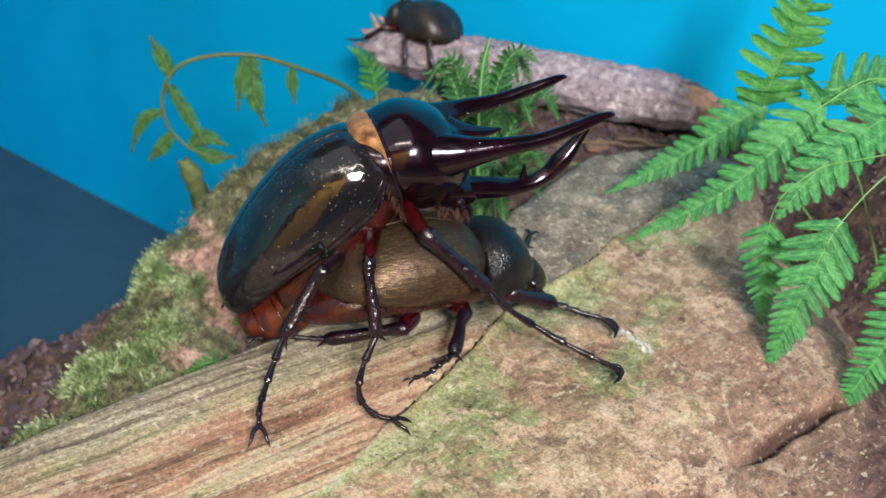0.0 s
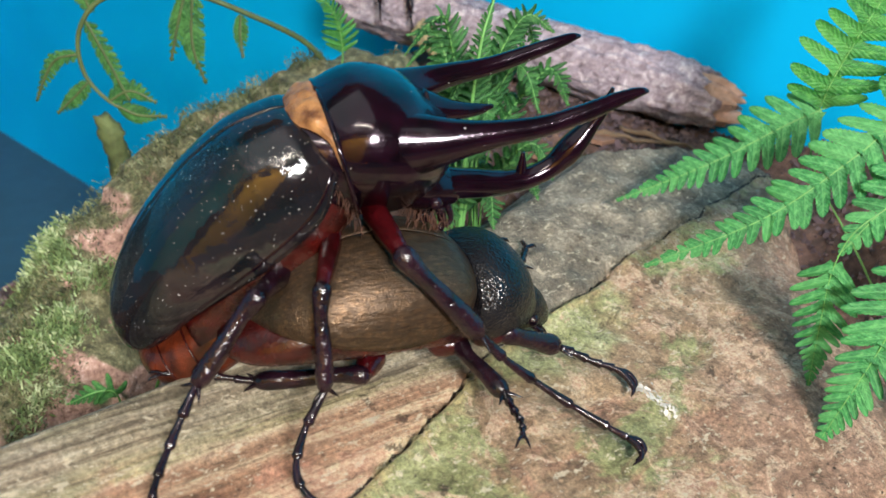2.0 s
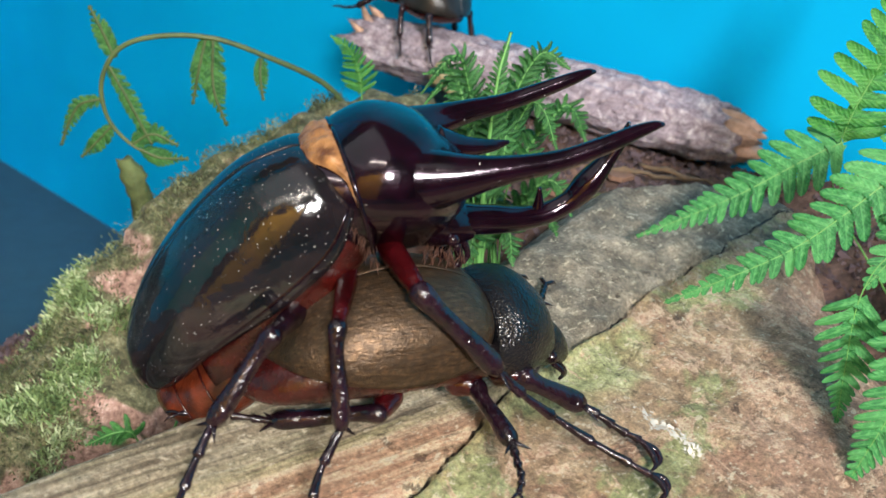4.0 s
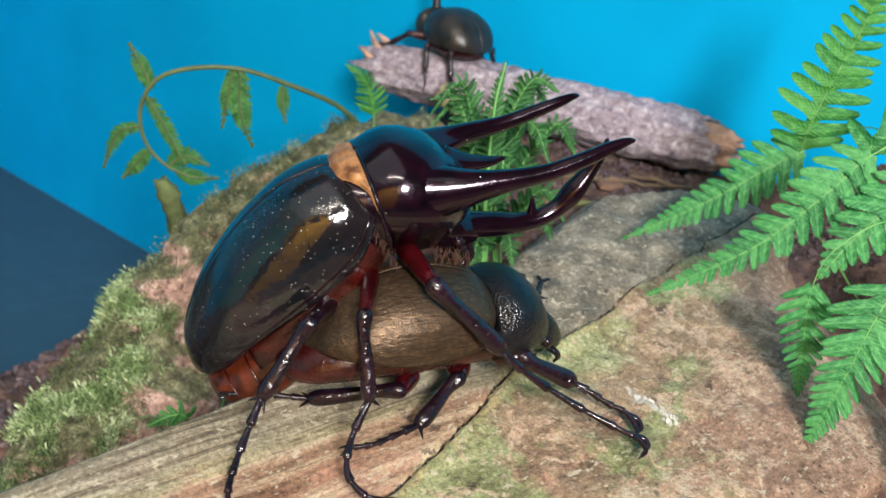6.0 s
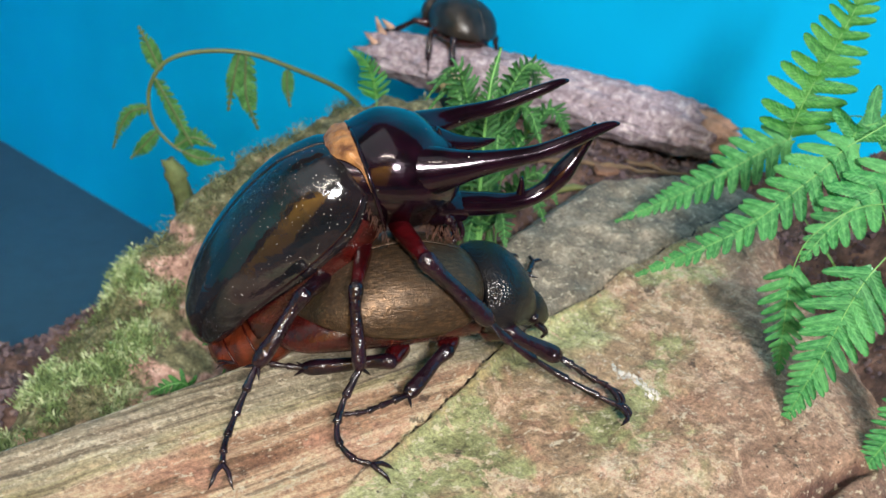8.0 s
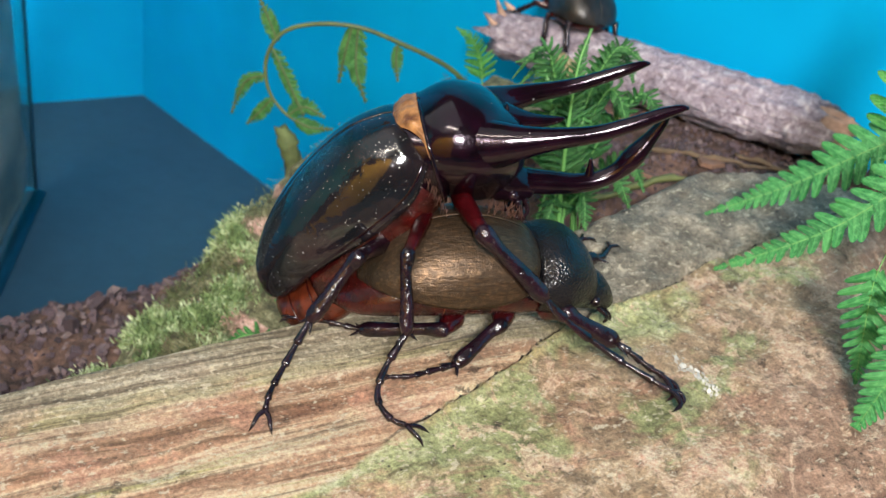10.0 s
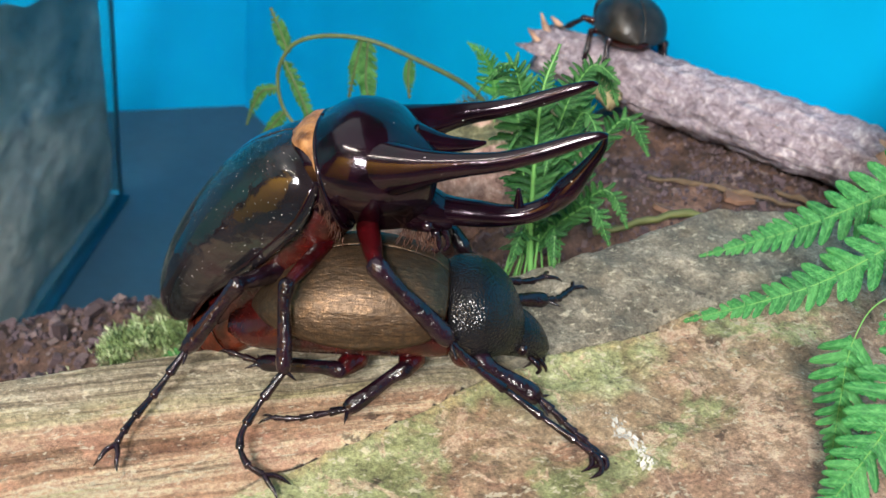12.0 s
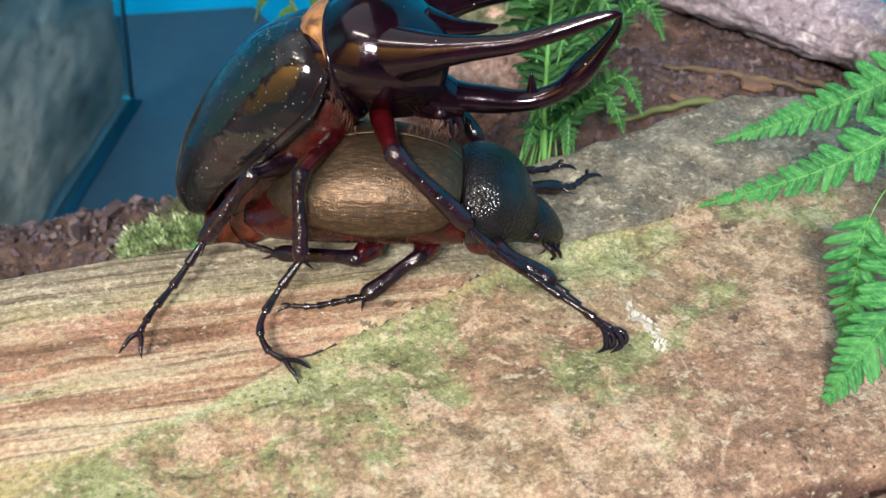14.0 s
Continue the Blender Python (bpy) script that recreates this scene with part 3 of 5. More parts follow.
def build_bark_slab():
    n = Nodes("grey_bark", 0.8)
    f = n.noise(1.0, 9.0, 0.80, n.stretch(300, 300, 300), 0.8)
    n.colour(n.ramp(f, (0.34, rgb(76, 64, 70)), (0.43, rgb(128, 114, 124)), (0.53, rgb(160, 146, 156)), (0.64, rgb(214, 204, 208))))
    n.bump(n.noise(1.0, 6.0, 0.7, n.stretch(300, 330, 330)), 0.0010)
    wood = plain("broken_wood", rgb(186, 150, 130), 0.8, 0.45, 320.0, 0.0012)
    thing = tagged(new("bark_branch"), "rough grey-pink dead branch with a broken tan end", "branch")
    thing.matrix_world = Matrix.LocRotScale((-0.012, 0.364, 0.0625), Euler((0, -0.034, math.atan2(-0.054, 0.111))), None)
    rows = [(0.0, 0.0086), (0.02, 0.0092), (0.05, 0.0098), (0.08, 0.0096), (0.11, 0.0094), (0.124, 0.0088)]
    rings = []
    N = 96
    for i in range(80):
        s = 0.126 * i / 79
        r = float(np.interp(s, [q[0] for q in rows], [q[1] for q in rows]))
        ring = []
        for k in range(N):
            w = 2 * math.pi * k / N
            bump = 1 + 0.13 * fbm(s * 60, math.cos(w) * 2, math.sin(w) * 2) + 0.09 * fbm(s * 260, math.cos(w) * 7, math.sin(w) * 7)
            tip = 0.0
            if i < 3:
                tip = (0.010 * max(0, fbm(math.cos(w) * 2.2, math.sin(w) * 2.2, 1.0) + 0.25)) * (3 - i) / 3
            if i > 70:
                tip = 0.014 * max(0, 0.45 + fbm(math.cos(w) * 1.4, math.sin(w) * 1.4, 8.0)) * (i - 70) / 9
            ring.append((s - tip, math.cos(w) * r * bump * 1.15, math.sin(w) * r * bump))
        rings.append(ring)
    part("bark", loft(rings), n.mat, thing)
    end = loft([[(x + 0.006 * fbm(math.cos(w) * 4 * q, math.sin(w) * 4 * q, 2), math.cos(w) * 0.0092 * q, math.sin(w) * 0.0081 * q * (1 + 0.08 * fbm(x * 200, math.cos(w) * 5, math.sin(w) * 5))) for w in [2 * math.pi * k / 48 for k in range(48)]] for x, q in ((0.098, 0.80), (0.110, 0.98), (0.117, 1.0), (0.122, 0.94), (0.126, 0.78), (0.129, 0.5), (0.1270, 0.1))])
    part("broken_end", end, wood, thing, "tan splintered broken end")
    for k, (y, z, h, tilt) in enumerate(((-0.004, 0.0062, 0.014, -30), (0.003, 0.0070, 0.008, -12), (-0.007, 0.002, 0.010, -55))):
        sp = tube([(0.002, y, z - 0.004, 0.0022), (-0.002, y, z + 0.001, 0.0018), (-0.005 - 0.001 * k, y - 0.001, z + h * 0.5, 0.0004)], 10, 6, 0.5)
        part("splinter", sp, wood, thing)
    chip = tagged(new("wood_chip"), "small pale tan wood chip by the grey branch", "wood chip")
    bm = slab((-0.006, -0.003, -0.004), (0.006, 0.003, 0.004), bevel=0.0012)
    bmesh.ops.subdivide_edges(bm, edges=bm.edges[:], cuts=3, use_grid_fill=True)
    for v in bm.verts:
        v.co += Vector((fbm(*(v.co * 250)), fbm(*(v.co * 250 + Vector((3, 3, 3)))), fbm(*(v.co * 200)))) * 0.0014
    part("chip", bm, plain("pale_chip", rgb(150, 138, 104), 0.8, 0.3, 400.0, 0.0004), chip)
    chip.matrix_world = pose(0.013, 0.335, 0.062, 20, 25, -20)


build_bark_slab()


# ---- the clear box in the corner ----
def build_tank():
    glass = Nodes("clear_plastic", 0.08)
    glass.colour((0.80, 0.88, 0.86, 1))
    glass.bsdf.inputs["Transmission Weight"].default_value = 1.0
    glass.bsdf.inputs["IOR"].default_value = 1.1
    rim = plain("dark_plastic_edge", rgb(20, 62, 84), 0.4, 0.2, 200.0)
    thing = tagged(new("plastic_tank"), "clear plastic tank with dark edges on the grey floor", "tank")
    side = Vector((0.044, -0.115, 0)).normalized()
    turn = math.atan2(side.y, side.x)
    thing.matrix_world = Matrix.LocRotScale((-0.2625, 0.433, FLOOR_Z), Euler((0, 0, turn)), None)
    H, L, W = 0.30, 0.26, 0.24
    pane = part("pane", slab((0, 0, 0.001), (L, 0.003, H)), glass.mat, thing, smooth=False)
    pane.visible_shadow = False
    # local y points left of the side, so the tank spreads to minus y
    back = part("pane", slab((-0.003, -W, 0.001), (0, 0, H)), glass.mat, thing, smooth=False)
    back.visible_shadow = False
    part("edge", slab((-0.0025, 0.0, 0), (0.0005, 0.0035, H), bevel=0.0008), rim, thing, "dark blue corner edge")
    # the bottom edge, drawn wide and dark in place of the shadow beside it
    part("edge", slab((0.001, 0.0, 0), (L, 0.0085, 0.0022), bevel=0.0008), rim, thing, "dark blue bottom edge, widened to stand for the tank's floor shadow")
    n = Nodes("crumpled_grey_lining", 0.7)
    # lit and shaded fold faces and darker creases, painted into the grey colour
    fold_shade = n.noise(1.0, 3.0, 0.5, n.stretch(9, 9, 20, (0, 35, 0)), 0.6)
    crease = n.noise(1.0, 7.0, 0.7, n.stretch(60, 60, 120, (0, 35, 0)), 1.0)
    paper = n.ramp(fold_shade, (0.36, rgb(70, 98, 104)), (0.46, rgb(124, 138, 140)), (0.54, rgb(166, 168, 166)), (0.62, rgb(206, 198, 192)))
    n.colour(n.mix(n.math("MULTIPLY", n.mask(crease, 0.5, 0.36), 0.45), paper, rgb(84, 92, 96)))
    n.bump(crease, 0.003)

    def fold_at(a, b):
        x = 0.0006 + (L - 0.006) * a
        z = 0.004 + (0.118 + 0.12 * x) * b
        return (x, -0.003 - 0.002 * b + 0.0022 * fbm(x * 18, z * 22, 3), z + 0.004 * b * fbm(x * 30, 1, 1))

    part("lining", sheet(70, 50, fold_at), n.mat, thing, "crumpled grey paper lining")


build_tank()


# ---- ferns and vine ----
def leaf_material(name, dark, mid, light):
    """Leaf skin: patches and age spots, a paler midrib and side veins, some light coming through."""
    n = Nodes(name, 0.42)
    rand = n.add("ShaderNodeObjectInfo").outputs["Random"]
    place = n.add("ShaderNodeSeparateXYZ", Vector=n.place)
    base = n.ramp(n.noise(4.0, 5.0, 0.65), (0.32, dark), (0.5, mid), (0.68, light))
    base = n.mix(n.math("MULTIPLY", n.mask(rand, 0.35, 1.0), 0.45), base, light)
    base = n.mix(n.math("MULTIPLY", n.mask(rand, 0.45, 0.0), 0.40), base, dark)
    across = n.math("ABSOLUTE", n.math("SUBTRACT", place.outputs[1], n.math("MULTIPLY", n.math("MULTIPLY", place.outputs[0], place.outputs[0]), 0.16)))
    wave = n.math("SINE", n.math("SUBTRACT", n.math("MULTIPLY", place.outputs[0], 44.0), n.math("MULTIPLY", across, 26.0)))
    base = n.mix(n.math("MULTIPLY", n.mask(wave, 0.4, 1.0), 0.12), base, dark)
    base = n.mix(n.math("MULTIPLY", n.mask(across, 0.06, 0.02), 0.45), base, light)
    n.colour(base)
    n.bump(wave, 0.0002, 0.3)
    n.bump(n.noise(30.0), 0.0004, 0.5)
    glow = n.add("ShaderNodeBsdfTranslucent", Color=base)
    blend = n.add("ShaderNodeMixShader", Fac=0.22)
    n.link(n.bsdf.outputs[0], blend.inputs[1])
    n.link(glow.outputs[0], blend.inputs[2])
    n.link(blend.outputs[0], n.tree.nodes["Material Output"].inputs["Surface"])
    return n.mat


def leaflet_mesh(name, material, teeth, width, seed, droop=0.22):
    """One fern leaflet, 1 long along x, with toothed edges, a sunken midrib and a curled tip."""
    rnd = random.Random(seed)
    bm = bmesh.new()
    steps = 22
    rows = []
    for i in range(steps + 1):
        x = i / steps
        half = (0.43 + width * math.exp(-(x / 0.14) ** 2) - 0.09 * x) * math.sqrt(max(0.0, 1 - x ** 5))
        half *= 1 + teeth * (1 if i % 2 else -1) * (0.6 + 0.4 * rnd.random()) * smooth(0.1, 0.35, x)
        sweep = 0.16 * x * x
        bow = 0.10 * x - droop * x * x
        rows.append([bm.verts.new((x, sweep + half * k, bow + 0.06 * abs(k) - 0.10 * k * k * (1 + 0.4 * rnd.random()))) for k in (-1, -0.5, 0, 0.5, 1)])
    for a, b in zip(rows, rows[1:]):
        for k in range(4):
            bm.faces.new((a[k], b[k], b[k + 1], a[k + 1]))
    mesh = bpy.data.meshes.new(name)
    bm.to_mesh(mesh)
    bm.free()
    mesh.materials.append(material)
    mesh.shade_smooth()
    return mesh


FERN_GREEN = leaf_material("fern_green", rgb(28, 88, 46), rgb(52, 132, 68), rgb(100, 172, 100))
FERN_OLD = leaf_material("fern_olive_green", rgb(28, 88, 38), rgb(52, 130, 54), rgb(94, 164, 76))
VINE_GREEN = leaf_material("vine_green", rgb(22, 70, 30), rgb(46, 104, 46), rgb(90, 150, 74))
CLUMP_GREEN = leaf_material("curled_fern_green", rgb(14, 56, 24), rgb(38, 98, 46), rgb(92, 150, 82))
STALK = plain("fern_stalk_green", rgb(104, 158, 84), 0.5, 0.2, 500.0)
EDGES = {FERN_GREEN.name: ((0.07, 0.20), (0.12, 0.24), (0.09, 0.16)), FERN_OLD.name: ((0.05, 0.18), (0.08, 0.22), (0.06, 0.16)),
         VINE_GREEN.name: ((0.42, 0.10), (0.50, 0.14), (0.46, 0.06)), CLUMP_GREEN.name: ((0.48, 0.10), (0.55, 0.14), (0.42, 0.06))}
LEAFLETS = {m.name: [leaflet_mesh("leaflet", m, t, w, k, 0.7 if m is CLUMP_GREEN else 0.22) for k, (t, w) in enumerate(EDGES[m.name])] for m in (FERN_GREEN, FERN_OLD, VINE_GREEN, CLUMP_GREEN)}


def fern_frond(label, rachis, facing, longest, gap, material=FERN_GREEN, start=1, seed=0, lean=66.0, thick=0.00026, fullest=0.12, closed=0.0):
    """A frond: a stalk along rachis, from its foot to its tip, with pairs of leaflets from the point numbered start on."""
    rnd = random.Random(seed)
    foot = Vector(rachis[0])
    thing = tagged(new("fern_frond"), label, "fern frond", group="fern fronds")
    thing.location = foot
    path = [Vector(p) for p in spline([tuple(Vector(p) - foot) for p in rachis], 160)]
    lens = [0.0]
    for a, b in zip(path, path[1:]):
        lens.append(lens[-1] + (b - a).length)
    total = lens[-1]
    bare = lens[int(160 * start / (len(rachis) - 1))] / total
    rows = [(*path[i], thick * (1.25 - 0.95 * lens[i] / total)) for i in range(0, 161, 4)]
    part("stalk", tube(rows, 60, 8), STALK, thing)
    up = Vector(facing).normalized()

    def basis(i):
        ahead = (path[min(160, i + 3)] - path[max(0, i - 3)]).normalized()
        side = ahead.cross(up).normalized()
        return ahead, side, side.cross(ahead).normalized()

    bm = bmesh.new()
    last = None
    for i in range(0, 161, 2):
        f = lens[i] / total
        if f < bare:
            continue
        g = (f - bare) / (1 - bare)
        ahead, side, nor = basis(i)
        half = longest * 0.14 * max(0.02, (1 - g)) ** 0.7
        row = [bm.verts.new(path[i] + side * half * q + nor * (-0.00025 - 0.05 * half * (1 - abs(q)))) for q in (-1, 0, 1)]
        if last:
            for q in (0, 1):
                bm.faces.new((last[q], row[q], row[q + 1], last[q + 1]))
        last = row
    part("blade", bm, material, thing)
    at = bare * total + gap * 0.3
    while at < total - 0.0003:
        g = (at / total - bare) / (1 - bare)
        grow = (0.80 + 0.20 * g / fullest) if g < fullest else max(0.05, (1 - g) / (1 - fullest)) ** 0.88
        step = gap * (0.22 + 0.78 * grow)
        i = min(159, int(np.searchsorted(lens, at)))
        ahead, side, nor = basis(i)
        for sgn in (-1, 1):
            s = longest * grow * rnd.uniform(0.93, 1.07)
            a = radians(lean - 12 * g + rnd.uniform(-4, 4))
            way = (ahead * math.cos(a) + side * sgn * math.sin(a)).normalized()
            tip = (nor + side * sgn * (closed + rnd.uniform(-0.14, 0.14)) + ahead * rnd.uniform(-0.2, 0.2)).normalized()
            cross = tip.cross(way).normalized()
            if cross.dot(ahead) < 0:
                cross = -cross
            m = Matrix((way, cross, way.cross(cross))).transposed()
            ob = new("leaflet", LEAFLETS[material.name][rnd.randrange(3)])
            ob.parent = thing
            ob.matrix_basis = Matrix.Translation(path[i] + ahead * rnd.uniform(-0.1, 0.1) * step) @ m.to_4x4() @ Matrix.Diagonal((s, 1.06 * step * rnd.uniform(0.88, 1.08), min(s, 0.006) * rnd.uniform(0.4, 1.5), 1))
        at += step
    return thing


FOOT = (0.150, 0.232, 0.020)


def build_ferns():
    fern_frond("bright green fern frond reaching over the log", [FOOT, (0.140, 0.240, 0.075), (0.112, 0.238, 0.0985), (0.0930, 0.236, 0.0915), (0.0738, 0.236, 0.0752), (0.0555, 0.236, 0.0622)], (-0.35, -0.80, 0.5), 0.0088, 0.0038, start=3, seed=1)
    fern_frond("bright green fern frond lying on the log", [FOOT, (0.140, 0.222, 0.085), (0.112, 0.214, 0.1070), (0.0970, 0.212, 0.1000), (0.0895, 0.2095, 0.0915), (0.0765, 0.208, 0.0765), (0.0561, 0.208, 0.0613)], (-0.38, -0.78, 0.5), 0.0090, 0.0039, start=3, seed=2)
    fern_frond("upright green fern frond before the blue wall", [FOOT, (0.120, 0.240, 0.055), (0.0970, 0.2370, 0.078), (0.0925, 0.2360, 0.0925), (0.0937, 0.2350, 0.1080), (0.0959, 0.2350, 0.1183), (0.0977, 0.235, 0.1295), (0.1005, 0.236, 0.146)], (-0.25, -0.90, 0.35), 0.0108, 0.0041, FERN_OLD, start=3, seed=3, lean=80)
    fern_frond("small light green fern frond hanging at the log", [FOOT, (0.128, 0.205, 0.088), (0.098, 0.194, 0.0930), (0.0855, 0.1905, 0.0865), (0.0830, 0.190, 0.0775), (0.0846, 0.1885, 0.0650), (0.0868, 0.1873, 0.0530)], (-0.35, -0.85, 0.4), 0.0072, 0.0027, start=4, seed=4, lean=62, fullest=0.2)
    fern_frond("light green fern frond hanging down beside the log", [FOOT, (0.135, 0.200, 0.090), (0.110, 0.188, 0.0975), (0.0945, 0.181, 0.0840), (0.0885, 0.1765, 0.0645), (0.0846, 0.174, 0.0482)], (-0.35, -0.85, 0.4), 0.0102, 0.0035, start=3, seed=5, lean=62)
    fern_frond("broad bright green fern frond above the hanging ones", [FOOT, (0.142, 0.216, 0.088), (0.122, 0.211, 0.1070), (0.112, 0.207, 0.1020), (0.102, 0.203, 0.0950), (0.0935, 0.200, 0.0855), (0.0874, 0.1976, 0.0756)], (-0.38, -0.78, 0.5), 0.0092, 0.0043, start=3, seed=6, fullest=0.45)
    fern_frond("green fern frond beside the back wall", [FOOT, (0.120, 0.226, 0.075), (0.098, 0.216, 0.0995), (0.113, 0.219, 0.1060), (0.130, 0.224, 0.1120)], (-0.25, -0.88, 0.4), 0.0095, 0.0046, start=2, seed=7, lean=72)
    fern_frond("green fern frond drooping low by the log's end", [FOOT, (0.140, 0.195, 0.080), (0.122, 0.180, 0.0840), (0.114, 0.175, 0.0730), (0.106, 0.170, 0.0565), (0.0993, 0.1677, 0.0401)], (-0.35, -0.85, 0.4), 0.0086, 0.0025, start=3, seed=8, lean=70)
    fern_frond("green fern frond drooping by the log's end", [FOOT, (0.146, 0.205, 0.075), (0.130, 0.195, 0.0900), (0.118, 0.190, 0.0800), (0.108, 0.187, 0.0640)], (-0.35, -0.85, 0.4), 0.0090, 0.0034, FERN_OLD, start=2, seed=9)
    # a small fern clump behind the beetles
    root = (0.022, 0.226, 0.045)
    fern_frond("small pale-stemmed fern frond standing behind the beetles", [root, (0.0185, 0.2245, 0.070), (0.0165, 0.2245, 0.0935), (0.0175, 0.228, 0.1040)], (-0.2, -0.9, 0.3), 0.0060, 0.0022, CLUMP_GREEN, start=1, seed=11, thick=0.0006, closed=0.4)
    fern_frond("small green fern frond behind the beetles", [root, (0.014, 0.226, 0.080), (0.008, 0.228, 0.094), (0.002, 0.228, 0.093)], (0, -0.8, 0.6), 0.0060, 0.0022, CLUMP_GREEN, start=1, seed=12, closed=0.4)
    fern_frond("small green fern frond behind the beetles", [root, (0.020, 0.229, 0.082), (0.024, 0.230, 0.100), (0.031, 0.230, 0.0985)], (0, -0.8, 0.6), 0.0060, 0.0022, CLUMP_GREEN, start=1, seed=13, closed=0.4)
    rnd = random.Random(77)
    for k in range(17):
        phi = 2.4 * k
        out = rnd.uniform(0.35, 1.0)
        top = rnd.uniform(0.060, 0.097)
        x, y = 0.0195 + 0.0125 * out * math.cos(phi), 0.232 + 0.010 * out * math.sin(phi)
        bow = (0.004 * math.cos(phi), 0.003 * math.sin(phi))
        arc = [(0.0205 + 0.007 * math.cos(phi), 0.231 + 0.005 * math.sin(phi), 0.044), (0.0195 + 0.4 * (x - 0.0195), 0.5 * (y + 0.230), 0.6 * top + 0.018), (x, y, top), (x + bow[0], y + bow[1], top + 0.001), (x + 2.2 * bow[0], y + 2.2 * bow[1], top - 0.006)]
        fern_frond("small curled green fern frond behind the beetles", arc, (0.5 * math.cos(phi), -0.8, 0.5), rnd.uniform(0.0048, 0.0068), 0.0023, CLUMP_GREEN, start=1, seed=100 + k, closed=rnd.uniform(-0.5, 0.7), thick=0.00022)
    fern_frond("green fern tuft by the mossy branch", [(-0.012, 0.296, 0.052), (-0.012, 0.294, 0.066), (-0.016, 0.292, 0.077), (-0.022, 0.291, 0.081)], (0, -0.9, 0.4), 0.0060, 0.0019, FERN_OLD, start=1, seed=16, closed=0.3)
    fern_frond("green fern tuft at the log's back edge", [(-0.034, 0.190, 0.028), (-0.031, 0.184, 0.043), (-0.033, 0.181, 0.0465), (-0.036, 0.179, 0.0450)], (0, -0.8, 0.6), 0.0042, 0.0019, VINE_GREEN, start=1, seed=17)
    fern_frond("green fern tuft at the log's back edge", [(-0.038, 0.186, 0.018), (-0.039, 0.182, 0.0315), (-0.042, 0.180, 0.0335), (-0.047, 0.179, 0.0305)], (0, -0.8, 0.6), 0.0034, 0.0019, VINE_GREEN, start=1, seed=18)


build_ferns()


def build_vine():
    Y = 0.287
    stem = [(-0.016, 0.305, 0.058), (-0.024, 0.300, 0.0655), (-0.038, 0.294, 0.0715), (-0.052, 0.290, 0.0752), (-0.066, 0.288, 0.0738), (-0.0755, Y, 0.0690), (-0.0798, Y, 0.0595), (-0.0780, Y, 0.0495), (-0.0715, Y, 0.0430), (-0.0640, Y, 0.0405)]
    brown = plain("vine_stem", rgb(78, 92, 54), 0.55, 0.3, 300.0)
    thing = tagged(new("fern_vine"), "curling olive-green fern stem with small drooping leaves", "fern")
    thing.location = stem[0]
    foot = Vector(stem[0])
    rows = [(*(Vector(p) - foot), r) for p, r in zip(stem, (0.0008, 0.0008, 0.00075, 0.0007, 0.0007, 0.00065, 0.00065, 0.0006, 0.0005, 0.0003))]
    part("stem", tube(rows, 90, 8), brown, thing)

    def sprig(points, longest, count, seed):
        rnd = random.Random(seed)
        path = [Vector(p) - foot for p in spline(points, 60)]
        mid = part("sprig", tube([(*p, 0.0004) for p in path[::6]], 20, 6), brown, thing)
        for k in range(count):
            f = (k + 0.5) / count
            i = min(58, int(f * 60))
            ahead = (path[i + 1] - path[i]).normalized()
            up = Vector((0, -1, 0.25)).normalized()
            side = ahead.cross(up).normalized()
            s = longest * (0.55 + 0.45 * math.sin(math.pi * min(1, f * 1.1))) * (1.1 - 0.75 * f)
            for sgn in (-1, 1):
                way = (ahead * 0.75 + side * sgn * 0.8 + up * rnd.uniform(-0.2, 0.2)).normalized()
                cross = up.cross(way).normalized()
                m = Matrix((way, cross, way.cross(cross))).transposed()
                ob = new("leaflet", LEAFLETS[VINE_GREEN.name][rnd.randrange(3)])
                ob.parent = mid
                ob.matrix_basis = Matrix.Translation(path[i]) @ m.to_4x4() @ Matrix.Diagonal((s, s * 0.7, s, 1))

    sprig([(-0.0765, Y, 0.0665), (-0.0795, Y, 0.0725), (-0.0832, Y, 0.0790)], 0.0042, 9, 1)
    sprig([(-0.0520, 0.290, 0.0750), (-0.0515, 0.289, 0.0660), (-0.0500, 0.288, 0.0600), (-0.0465, 0.288, 0.0525)], 0.0052, 12, 2)
    sprig([(-0.0540, 0.290, 0.0750), (-0.0550, 0.289, 0.0670), (-0.0560, 0.288, 0.0570)], 0.0045, 10, 3)
    sprig([(-0.0800, Y, 0.0545), (-0.0855, Y, 0.0520), (-0.0885, Y, 0.0460), (-0.0905, Y, 0.0395)], 0.0036, 12, 4)
    sprig([(-0.0770, Y, 0.0475), (-0.0810, Y, 0.0420), (-0.0850, Y, 0.0370)], 0.0040, 10, 5)
    sprig([(-0.0780, Y, 0.0640), (-0.0730, Y, 0.0560), (-0.0690, Y, 0.0490), (-0.0660, Y, 0.0440)], 0.0040, 14, 6)
    sprig([(-0.0715, Y, 0.0430), (-0.0660, Y, 0.0470), (-0.0590, Y, 0.0450)], 0.0046, 10, 7)
    sprig([(-0.0690, Y, 0.0420), (-0.0640, Y, 0.0405), (-0.0560, Y, 0.0415)], 0.0042, 10, 8)
    sprig([(-0.0400, 0.294, 0.0710), (-0.0395, 0.293, 0.0660), (-0.0380, 0.292, 0.0600)], 0.0034, 8, 9)


build_vine()


